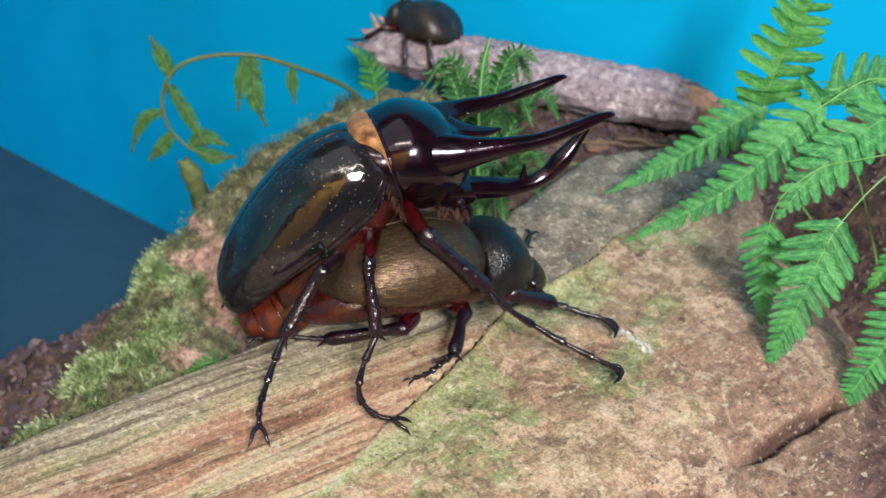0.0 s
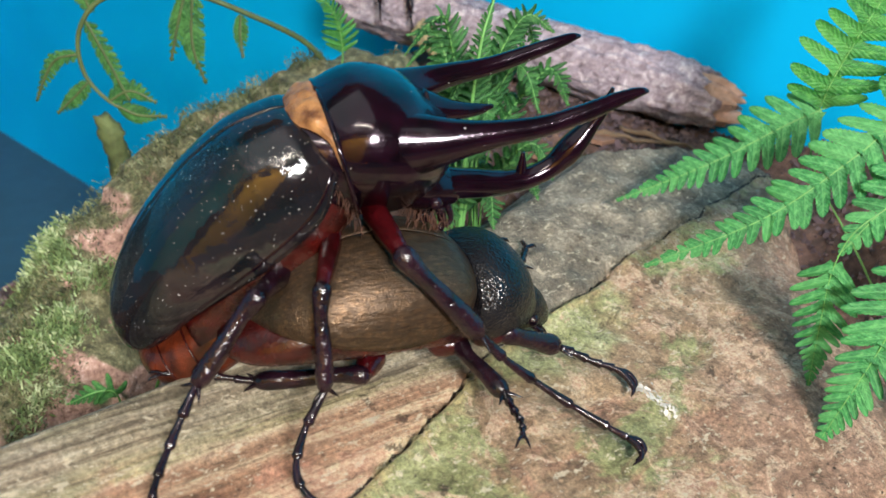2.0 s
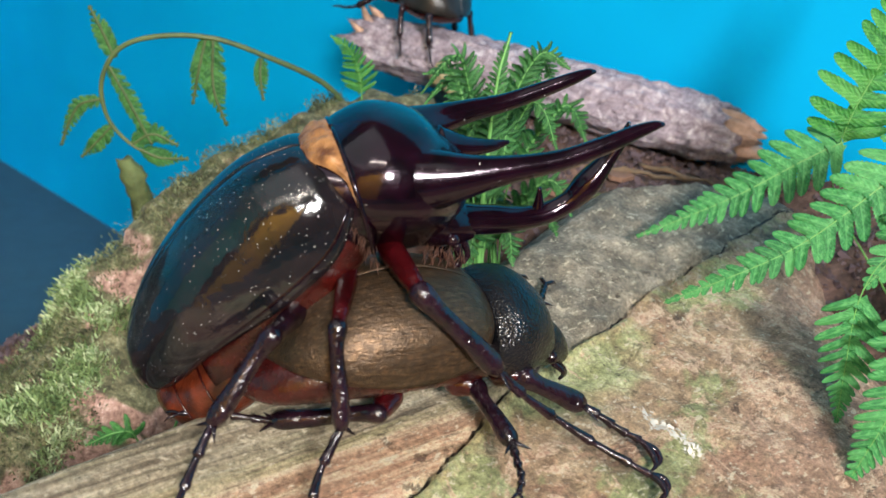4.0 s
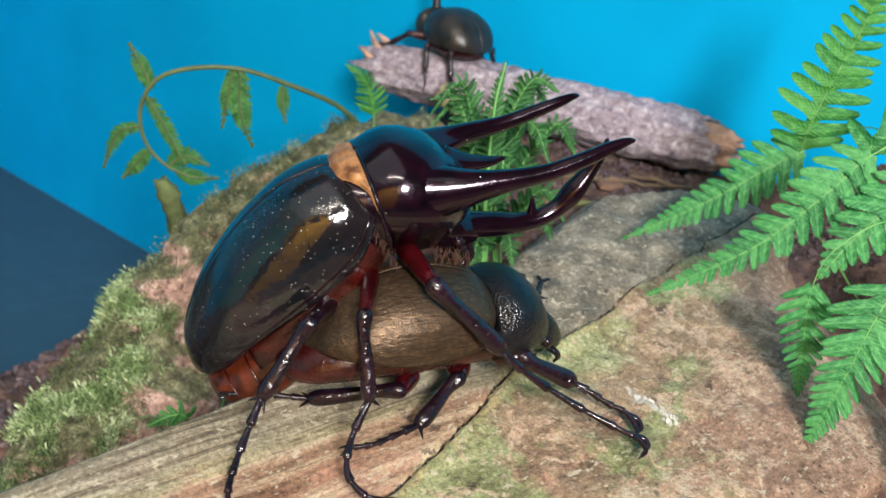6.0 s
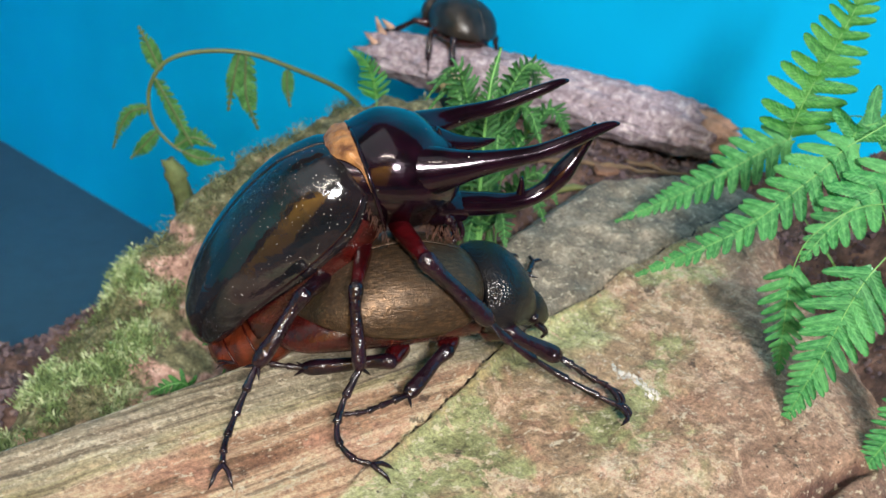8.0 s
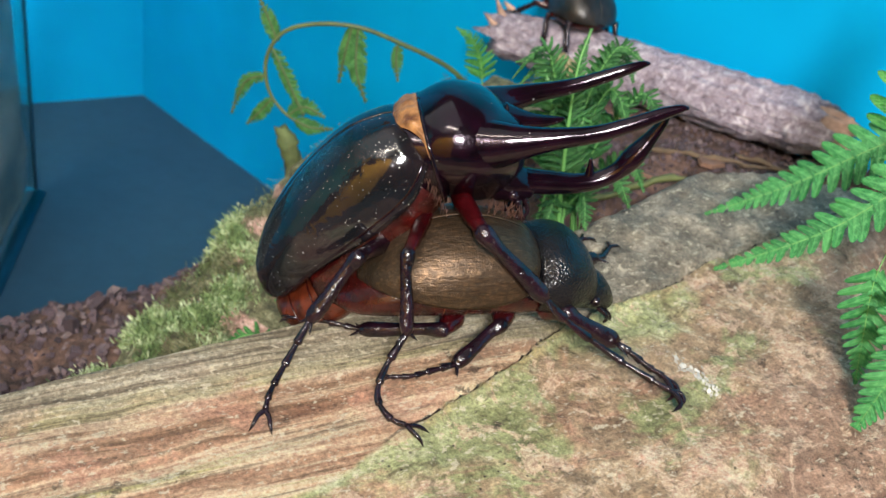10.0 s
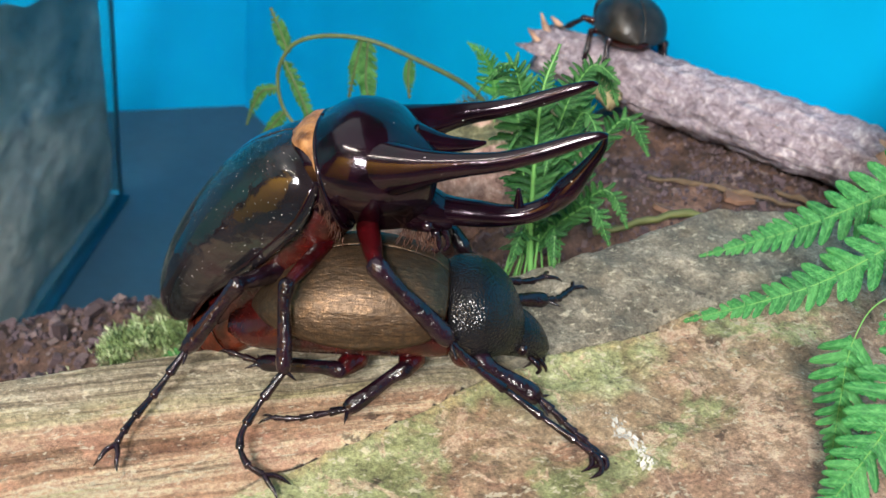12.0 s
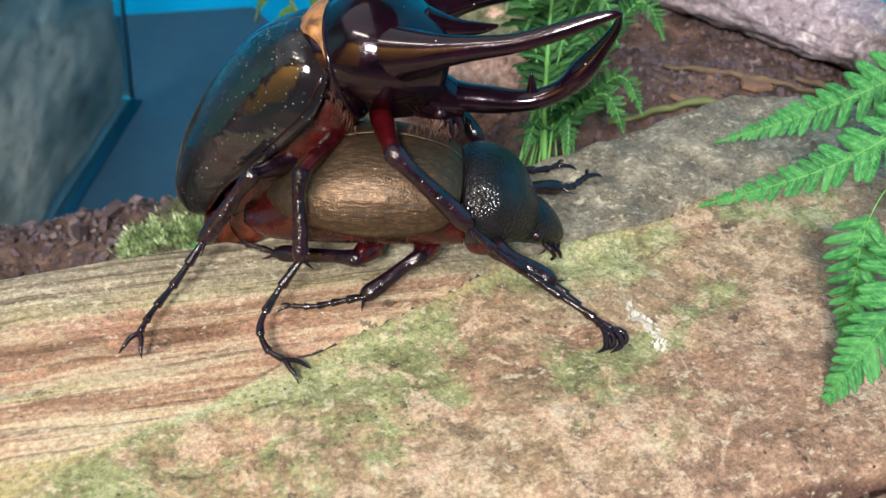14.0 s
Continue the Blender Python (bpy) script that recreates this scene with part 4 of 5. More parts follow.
# ---- beetles ----
def shell_material(name, dark, light, rough, specks=0.0, grain=0.0, coat=0.6, metal=0.0, scale=260.0, sheen=None, knobs=0.0):
    """Insect cuticle: deep colour, hard gloss, faint pores and a few grains of dust."""
    n = Nodes(name, rough, metal, coat * 0.4, 0.5)
    n.bsdf.inputs["IOR"].default_value = 1.5 + coat * 0.15
    if sheen:
        n.bsdf.inputs["Specular Tint"].default_value = sheen
        n.bsdf.inputs["IOR"].default_value = 1.28
        n.bsdf.inputs["Coat Weight"].default_value = 0.55
        n.bsdf.inputs["Coat Roughness"].default_value = 0.07
    f = n.noise(scale, 4.0)
    base = n.ramp(f, (0.35, dark), (0.65, light))
    if specks:
        v = n.add("ShaderNodeTexVoronoi", Scale=640.0)
        n.link(n.place, v.inputs["Vector"])
        size = n.math("MULTIPLY", n.add("ShaderNodeSeparateColor", Color=v.outputs["Color"]).outputs[0], 1.0)
        dot = n.math("MULTIPLY", n.mask(v.outputs["Distance"], 0.09, 0.05), n.mask(size, 1 - specks, 1.01 - specks))
        base = n.mix(dot, base, (0.62, 0.60, 0.56, 1))
    n.colour(base)
    n.roughness(n.math("ADD", rough * 0.75, n.math("MULTIPLY", n.noise(scale * 3), rough * 0.5)))
    if grain:
        n.bump(n.noise(1900.0, 2.0), grain)
        n.bump(n.noise(150.0, 4.0, 0.6), 0.0003)
    if knobs:
        n.bump(n.noise(520.0, 3.0, 0.6), knobs)
    return n.mat


CUTICLE = shell_material("purple_black_cuticle", (0.002, 0.0008, 0.0018, 1), (0.007, 0.0014, 0.0045, 1), 0.17, 0.12, 0.00003, sheen=(1.0, 0.80, 0.98, 1))
LEG_DARK = shell_material("dark_purple_leg", (0.004, 0.0014, 0.003, 1), (0.014, 0.004, 0.009, 1), 0.20, 0.04, 0.00004, 0.15, knobs=0.0005)
LEG_RED = shell_material("wine_red_thigh", (0.012, 0.0008, 0.0012, 1), (0.042, 0.002, 0.0035, 1), 0.18, 0.02, 0.00004, 0.3, knobs=0.0003)
BELLY = shell_material("rust_red_belly", (0.022, 0.004, 0.002, 1), (0.120, 0.022, 0.007, 1), 0.30, 0.0, 0.00015, 0.3)
BELLY_DARK = shell_material("wine_red_belly", (0.008, 0.001, 0.001, 1), (0.044, 0.0035, 0.0025, 1), 0.26, 0.0, 0.0001, 0.3)
MEMBRANE = shell_material("tan_membrane", (0.10, 0.034, 0.010, 1), (0.42, 0.20, 0.07, 1), 0.42, 0.0, 0.0002, 0.1, scale=330.0)
HAIR = plain("ginger_hair", rgb(66, 36, 20), 0.6, 0.3, 900.0)


def bronze_material():
    n = Nodes("bronze_wing_case", 0.32, 0.75, 0.0, 0.5)
    lines = n.noise(1.0, 6.0, 0.7, n.stretch(260, 2200, 2200))
    fleck = n.noise(900.0, 4.0)
    n.colour(n.mix(n.mask(fleck, 0.35, 0.65), n.ramp(lines, (0.35, (0.026, 0.018, 0.012, 1)), (0.65, (0.160, 0.097, 0.054, 1))), (0.066, 0.043, 0.027, 1)))
    n.roughness(n.math("ADD", 0.28, n.math("MULTIPLY", fleck, 0.25)))
    n.bump(n.noise(1.0, 4.0, 0.6, n.stretch(55, 330, 330)), 0.0004)
    n.bump(n.noise(130.0, 3.0, 0.6), 0.0004)
    n.bump(lines, 0.00008)
    n.bump(n.noise(2600.0, 2.0), 0.00009)
    return n.mat


def granular_material():
    n = Nodes("granular_black_shield", 0.22, 0.0, 0.0, 0.4)
    n.colour(n.ramp(n.noise(200.0), (0.3, (0.003, 0.003, 0.004, 1)), (0.7, (0.009, 0.009, 0.011, 1))))
    n.bump(n.cells(2100.0), 0.00018)
    return n.mat


def wing_material():
    """Black wing cases, polished like lacquer, with faint ripples, scratches and dust."""
    n = Nodes("black_lacquer_wing_case", 0.08, 0.0, 0.15, 0.5)
    n.bsdf.inputs["IOR"].default_value = 1.56
    base = n.ramp(n.noise(160.0, 5.0), (0.35, (0.004, 0.005, 0.006, 1)), (0.65, (0.012, 0.008, 0.010, 1)))
    v = n.add("ShaderNodeTexVoronoi", Scale=760.0)
    n.link(n.place, v.inputs["Vector"])
    pick = n.add("ShaderNodeSeparateColor", Color=v.outputs["Color"]).outputs[0]
    dot = n.math("MULTIPLY", n.mask(n.math("DIVIDE", v.outputs["Distance"], n.math("ADD", 0.2, n.noise(900.0))), 0.12, 0.06), n.mask(pick, 0.80, 0.82))
    w = n.add("ShaderNodeTexVoronoi", Scale=1700.0)
    n.link(n.place, w.inputs["Vector"])
    few = n.add("ShaderNodeSeparateColor", Color=w.outputs["Color"]).outputs[0]
    dot = n.math("MAXIMUM", dot, n.math("MULTIPLY", n.mask(w.outputs["Distance"], 0.14, 0.07), n.mask(n.math("ADD", few, n.math("MULTIPLY", n.noise(70.0), 0.8)), 1.06, 1.08)))
    n.colour(n.mix(dot, base, (0.62, 0.60, 0.56, 1)))
    n.roughness(n.math("ADD", n.math("ADD", 0.05, n.math("MULTIPLY", n.noise(500.0), 0.07)), n.math("MULTIPLY", dot, 0.5)))
    n.bump(n.noise(85.0, 3.0), 0.00045)
    n.bump(n.math("MULTIPLY", n.noise(760.0, 4.0, 0.7), n.mask(n.noise(75.0, 3.0), 0.54, 0.62)), 0.00016)
    n.bump(n.noise(420.0, 3.0), 0.00003)
    return n.mat


WING_CASE = wing_material()
BRONZE = bronze_material()
GRANULAR = granular_material()
MM = 0.001


def mm(*p):
    return Vector(p) * MM


def wing_case(name, parent, sgn, ridge, edge, widths, material, label="", square=0.75):
    """One of two wing cases: ridge and edge are rows of (along, up) in mm, widths in mm."""
    n = len(ridge)
    rows = spline([(*a, *b, w) for a, b, w in zip(ridge, edge, widths)], 56)

    def place(a, b):
        r = rows[int(round(a * 56))]
        th = radians(0.2 + 93.8 * b)
        side = max(0.0, r[4]) * math.sin(min(th, math.pi / 2)) ** 0.9
        h = math.cos(th)
        h = math.copysign(abs(h) ** square, h)
        x, z = r[2] + (r[0] - r[2]) * h, r[3] + (r[1] - r[3]) * h
        dip = 0.05 * math.exp(-(b / 0.03) ** 2) * (h > 0.2)
        ux, uz = r[0] - r[2], r[1] - r[3]
        q = math.hypot(ux, uz) or 1.0
        return mm(x - dip * ux / q, sgn * side, z - dip * uz / q)

    ob = part(name, sheet(56, 36, place), material, parent, label)
    if sgn < 0:
        ob.data.flip_normals()
    solid = ob.modifiers.new("thickness", "SOLIDIFY")
    solid.thickness, solid.offset = 0.0004, -1
    return ob


def shield(name, parent, rows, material, label="", power=0.8, tuck=0.0):
    """A domed plate: rows of top (x, z), bottom (x, z) and half width, in mm, from back to front."""
    path = spline([(*a, *b, w) for a, b, w in rows], 40)
    rings = []
    for r in path:
        ring = []
        for k in range(56):
            th = 2 * math.pi * k / 56
            c, s = math.cos(th), math.sin(th)
            h = math.copysign(abs(c) ** power, c)
            l = math.copysign(abs(s) ** power, s) * (1 - tuck * smooth(0.1, -0.9, h))
            mx, mz = (r[0] + r[2]) / 2, (r[1] + r[3]) / 2
            ring.append(mm(mx + (r[0] - mx) * h, r[4] * l, mz + (r[1] - mz) * h))
        rings.append(ring)
    return part(name, loft(rings), material, parent, label)


def leg(parent, hip, knee, ankle, toes, thigh=2.1, shin=1.45, foot=0.85, red=LEG_RED, dark=LEG_DARK, spur=1.0, claw=3.2):
    """A leg in mm: thigh, shin with spurs and jointed foot with two hooked claws; its origin is the hip."""
    hip, knee, ankle = mm(*hip), mm(*knee), mm(*ankle)
    toes = [mm(*p) for p in toes]
    mid = hip.lerp(knee, 0.5)
    k = [(*(p - hip), r * MM) for p, r in ((hip, thigh * 0.75), (hip.lerp(knee, 0.25), thigh * 1.05), (mid, thigh), (hip.lerp(knee, 0.8), thigh * 0.82), (knee, thigh * 0.62))]
    base = part("leg", tube(k, 28, 14), red, parent, "glossy dark insect leg with a wine-red thigh")
    base.location = hip
    way = (ankle - knee).normalized()
    bend = way.cross(Vector((0, 0, 1))).normalized()
    rows = [(knee - way * shin * 0.95 * MM, 0.25), (knee - way * shin * 0.6 * MM, 0.85), (knee + way * 0.3 * shin * MM, 1.15), (knee.lerp(ankle, 0.25) + bend * 0.0003, 0.88), (knee.lerp(ankle, 0.6), 1.0), (knee.lerp(ankle, 0.88), 1.12), (ankle, 0.75)]
    part("shin", tube([(*(p - hip), r * shin * MM) for p, r in rows], 36, 14), dark, base)
    for sgn, f in ((-1, 0.96), (1, 0.98), (1, 0.66), (-1, 0.60)):
        p = knee.lerp(ankle, f) - hip
        out = (bend * sgn * 0.8 + way * 0.7).normalized()
        size = shin * MM * spur * (1.7 if f > 0.9 else 0.9)
        part("spur", tube([(*p, 0.00045), (*(p + out * size * 0.8), 0.0003), (*(p + out * size * 1.4), 0.00005)], 6, 7), dark, base)
    path = spline([tuple(p) for p in [ankle] + toes], 60)
    rows = []
    for i, p in enumerate(path):
        f = i / 60 * 5
        knob = 0.72 + 0.55 * (f % 1.0) ** 1.5
        rows.append((*(Vector(p) - hip), foot * MM * (knob if i < 58 else 0.7) * (1.05 - 0.3 * i / 60)))
    part("foot", tube(rows, 120, 10), dark, base)
    at = Vector(path[-1]) - hip
    a = Vector(path[-1] - path[-6]).normalized()
    s = a.cross(Vector((0, 0, 1))).normalized()
    size = claw * MM
    hook = Vector((-0.55, -0.80, -0.25))
    for sgn in (-1, 1):
        if claw > 3.5:
            p = [at - a * size * 0.1, at + a * size * 0.30 + s * sgn * size * 0.16, at + a * size * 0.55 + s * sgn * size * 0.20 + hook * size * 0.35, at + a * size * 0.30 + s * sgn * size * 0.16 + hook * size * 0.95]
        else:
            p = [at - a * size * 0.1, at + a * size * 0.35 + s * sgn * size * 0.30, at + a * size * 0.80 + s * sgn * size * 0.45 + Vector((0, 0, -0.15 * size)), at + a * size * 1.10 + s * sgn * size * 0.62 + Vector((0, 0, -0.40 * size))]
        part("claw", tube([(*q, r * size) for q, r in zip(p, (0.15, 0.14, 0.11, 0.02))], 14, 8), dark, base)
    return base


def mirror(p):
    return (p[0], -p[1], p[2])


MALE = pose(0, 0.1825, 0.055, 0, 0, 16)


def build_male():
    thing = tagged(new("rhinoceros_beetle"), "glossy purple-black male beetle with three long curved horns", "beetle")
    thing.matrix_world = MALE
    ridge = [(-15.8, 38.2), (-18.5, 37.3), (-24.5, 33.6), (-31.2, 25.6), (-36.6, 15.4), (-39.2, 5.5), (-38.0, -0.8), (-34.5, -3.8)]
    edge = [(-9.8, 35.6), (-10.6, 32.5), (-12.9, 27.2), (-18.4, 20.6), (-23.6, 14.9), (-28.8, 8.6), (-32.4, 1.6), (-34.5, -3.4)]
    wide = [8.5, 11.4, 12.8, 13.2, 12.6, 10.8, 7.4, 2.2]
    for sgn in (-1, 1):
        wing_case("wing_case", thing, sgn, ridge, edge, wide, WING_CASE, "mirror-glossy black wing case with white dust")
    for sgn in (-1, 1):
        margin = spline([(e[0], e[1], w) for e, w in zip(edge, wide)], 60)
        part("wing_rim", tube([(*mm(r[0], sgn * (r[2] + 0.05), r[1] - 0.1), 0.00045) for r in margin], 90, 8), CUTICLE, thing)
    # back part of the body under the wing cases
    rows = [((-11.0, 33.0), (-4.0, 23.0), 9.5), ((-15.0, 29.0), (-8.0, 17.0), 10.6), ((-20.0, 22.0), (-12.5, 10.0), 11.2), ((-25.0, 14.0), (-17.0, 2.5), 10.6), ((-30.0, 7.0), (-22.0, -4.5), 9.6)]
    shield("chest", thing, rows, BELLY_DARK, "dark wine-red chest")
    path = [((-22.0, 12.0), (-15.0, 1.0), 10.5), ((-27.0, 6.0), (-19.5, -4.5), 10.8), ((-31.0, 1.0), (-24.0, -8.0), 10.0), ((-34.2, -3.0), (-28.0, -9.6), 7.5), ((-35.0, -5.0), (-32.0, -9.8), 3.5)]
    ob = shield("abdomen", thing, path, BELLY, "rust-orange ringed abdomen", 0.9)
    for k, (top, bot, w) in enumerate((((-25.5, 8.5), (-17.6, -2.6), 11.0), ((-29.6, 3.4), (-21.8, -6.6), 10.7), ((-32.8, -0.6), (-25.8, -9.1), 9.2))):
        ring = []
        for j in range(41):
            th = 2 * math.pi * j / 40
            mx, mz = (top[0] + bot[0]) / 2, (top[1] + bot[1]) / 2
            c = math.copysign(abs(math.cos(th)) ** 0.9, math.cos(th))
            s = math.copysign(abs(math.sin(th)) ** 0.9, math.sin(th))
            ring.append((*mm(mx + (top[0] - mx) * c, w * s, mz + (top[1] - mz) * c), 0.00016))
        part("ring", tube(ring, 80, 6), BELLY_DARK, ob, "dark ring seam")
    # neck membrane between the shield and the wing cases
    rows = [((-17.0, 37.2), (-6.0, 24.0), 10.2), ((-14.2, 39.2), (-5.0, 23.5), 10.8), ((-11.0, 40.2), (-3.5, 24.0), 11.2)]
    shield("neck", thing, rows, CUTICLE)
    def skin(a, b):
        deg = -28 + 132 * a
        c, q = math.cos(radians(deg)), math.sin(radians(deg))
        up = math.copysign(abs(c) ** 0.84, c)
        out = math.copysign(abs(q) ** 0.84, q)
        front = Vector((-7.7 - 3.9 * up, -12.0 * out, 32.4 + 8.7 * up))
        flat = math.copysign(abs(c) ** 0.75, c)
        rear = Vector((-9.8 - 6.3 * flat, -8.7 * math.copysign(abs(q) ** 0.9, q), 35.6 + 2.4 * flat))
        wide = 1.0 - 0.80 * smooth(30, 62, deg)
        p = front.lerp(rear, b * wide)
        puff = 0.9 * math.sin(math.pi * b) * wide + 0.25 + 0.35 * fbm(a * 14, b * 3, 2.0)
        return mm(*(p + Vector((-0.2, -q, c)).normalized() * puff))

    tan = sheet(60, 10, skin)
    part("membrane", tan, MEMBRANE, thing, "tan orange neck membrane")
    # shield of the thorax
    rows = [((-11.6, 40.6), (-4.2, 24.0), 11.6), ((-11.2, 41.8), (-3.4, 23.2), 12.5), ((-6.0, 44.9), (-1.2, 22.2), 13.3), ((0.5, 44.8), (2.0, 22.6), 12.8), ((5.0, 42.4), (4.8, 23.2), 10.2), ((8.6, 40.0), (7.4, 24.6), 7.2), ((10.4, 37.8), (9.0, 26.5), 4.8)]
    pro = shield("thorax_shield", thing, rows, CUTICLE, "domed purple-black thorax shield", 0.84, 0.42)
    rim = []
    for j in range(45):
        th = 2 * math.pi * j / 44
        c = math.copysign(abs(math.cos(th)) ** 0.84, math.cos(th))
        s = math.copysign(abs(math.sin(th)) ** 0.84, math.sin(th))
        rim.append((*mm(-7.7 + (-11.5 + 7.7) * c, 12.25 * s, 32.4 + 9.0 * c), 0.0004))
    part("rim", tube(rim, 90, 8), CUTICLE, pro)
    for sgn in (-1, 1):
        h = [(-5.0, 6.0, 36.2, 6.4), (0.5, 8.2, 37.3, 5.3), (5.0, 10.0, 38.8, 3.9), (9.0, 11.2, 40.2, 2.75), (13.5, 12.0, 41.6, 2.05), (20.0, 12.5, 43.5, 1.6), (26.0, 12.6, 46.1, 1.42), (31.0, 12.4, 48.6, 1.15), (34.0, 12.5, 50.0, 0.75), (35.4, 12.6, 50.3, 0.3)]
        bm = tube([(x * MM, sgn * y * MM, z * MM, r * MM) for x, y, z, r in h], 72, 20, 0.92)
        part("horn", bm, CUTICLE, pro, "long curved side horn")
    part("horn", tube([(*mm(5.0, 0, 40.0), 0.0030), (*mm(10.0, 0, 39.9), 0.0017), (*mm(14.5, 0.6, 40.2), 0.0010), (*mm(17.2, 0.8, 40.9), 0.0003)], 28, 14), CUTICLE, pro, "short pointed middle horn")
    # head with its upturned horn
    head = part("head", tube([(*mm(5.0, 0, 27.5), 0.0046), (*mm(8.5, 0, 27.0), 0.0043), (*mm(11.5, 0, 26.6), 0.0034), (*mm(13.5, 0, 26.4), 0.0026)], 24, 20), CUTICLE, thing)
    bm = tube([(*mm(9.5, 0, 27.2), 0.0032), (*mm(13.5, 0, 27.4), 0.0026), (*mm(18.0, 0, 27.6), 0.0024), (*mm(22.5, 0, 28.0), 0.0020), (*mm(26.5, 0, 29.2), 0.0018), (*mm(30.0, 0, 31.6), 0.0018), (*mm(32.4, 0, 34.9), 0.0022), (*mm(34.9, 0, 39.4), 0.0014), (*mm(36.6, 0, 43.2), 0.0009), (*mm(37.0, 0, 46.0), 0.0003)], 84, 18, 1.1)
    tube([(*mm(24.6, 0, 28.8), 0.0013), (*mm(24.4, 0, 31.2), 0.0008), (*mm(24.0, 0, 33.6), 0.0003)], 10, 12, bm=bm)
    part("horn", bm, CUTICLE, head, "upturned toothed head horn")
    for sgn in (-1, 1):
        bm = bmesh.new()
        bmesh.ops.create_uvsphere(bm, u_segments=16, v_segments=10, radius=0.0011)
        bmesh.ops.translate(bm, verts=bm.verts, vec=mm(9.2, sgn * 4.0, 25.6))
        part("eye", bm, LEG_DARK, head)
        bm = tube([(*mm(10.5, sgn * 2.4, 24.2), 0.0009), (*mm(11.4, sgn * 3.0, 21.4), 0.0007), (*mm(10.2, sgn * 3.2, 19.6), 0.0006), (*mm(9.0, sgn * 3.0, 18.4), 0.00045)], 20, 8)
        tube([(*mm(12.0, sgn * 1.4, 24.4), 0.0007), (*mm(13.2, sgn * 1.8, 21.8), 0.0005), (*mm(12.6, sgn * 2.0, 20.2), 0.0003)], 12, 7, bm=bm)
        part("feeler", bm, LEG_DARK, head)
    rnd = random.Random(9)
    bm = bmesh.new()
    for _ in range(110):
        a = mm(rnd.uniform(4.5, 11.0), rnd.uniform(-6.5, 2), rnd.uniform(22.0, 24.5))
        b = a + mm(rnd.uniform(-1, 1.2), rnd.uniform(-1.2, 0.4), rnd.uniform(-3.0, -1.2))
        tube([(*a, 0.00007), (*(a.lerp(b, 0.5) + mm(rnd.uniform(-.3, .3), 0, 0)), 0.00006), (*b, 0.00002)], 3, 4, bm=bm)
    for _ in range(60):
        f = rnd.random()
        a = mm(-9.5 + 5 * f, -10.6 - 0.6 * f, 31.5 - 7 * f) + mm(rnd.uniform(-.6, .6), 0, rnd.uniform(-.6, .6))
        b = a + mm(rnd.uniform(-.8, .8), rnd.uniform(-1.2, -0.2), rnd.uniform(-1.8, -0.6))
        tube([(*a, 0.00007), (*b, 0.00002)], 2, 4, bm=bm)
    part("hair", bm, HAIR, head, "ginger bristles")
    legs = {}
    front = ((-2.0, -3.0, 25.0), (0.2, -18.4, 24.2), (13.8, -21.6, 12.5), [(18.6, -22.2, 8.2), (24.4, -23.2, 4.4), (31.0, -26.0, 1.2), (36.6, -29.4, -0.7), (39.6, -32.0, -1.2)])
    middle = ((-7.0, -5.0, 21.5), (-11.7, -20.8, 20.0), (-10.4, -26.2, 6.2), [(-13.6, -30.0, 1.6), (-15.0, -35.0, -1.2), (-12.9, -38.8, -2.8), (-9.4, -40.3, -3.4)])
    hind = ((-13.5, -7.0, 15.0), (-20.2, -18.8, 17.4), (-28.0, -22.6, 5.0), [(-31.2, -28.0, 0.0), (-33.6, -34.0, -2.6), (-34.2, -38.5, -3.6)])
    legs["front"] = leg(thing, *front, thigh=1.95, shin=1.65, foot=0.82, claw=4.2)
    legs["middle"] = leg(thing, *middle, thigh=1.5, shin=1.22, foot=0.75)
    legs["hind"] = leg(thing, *hind, thigh=1.7, shin=1.38, foot=0.75, red=LEG_DARK)
    far_front = ((-2.0, 3.0, 25.0), (4.5, 19.0, 24.0), (17.0, 15.0, 11.0), [(22.0, 14.0, 7.4), (27.0, 16.0, 5.6), (31.0, 19.0, 4.6), (34.0, 22.0, 4.4)])
    legs["far front"] = leg(thing, *far_front, thigh=2.1, shin=1.5)
    legs["far middle"] = leg(thing, mirror(middle[0]), (-11.0, 20.0, 18.0), (-13.0, 22.0, 4.0), [(-16, 22.5, -1.0), (-18, 24, -5), (-19, 26, -7)], thigh=1.9)
    legs["far hind"] = leg(thing, mirror(hind[0]), (-21.0, 18.0, 16.0), (-28.0, 19.0, 1.0), [(-31, 20, -6.0), (-33, 22, -10), (-34, 24, -13)], thigh=2.1)
    return thing, legs


FEMALE = pose(0.008, 0.1775, 0.052, 0, 0, 22)


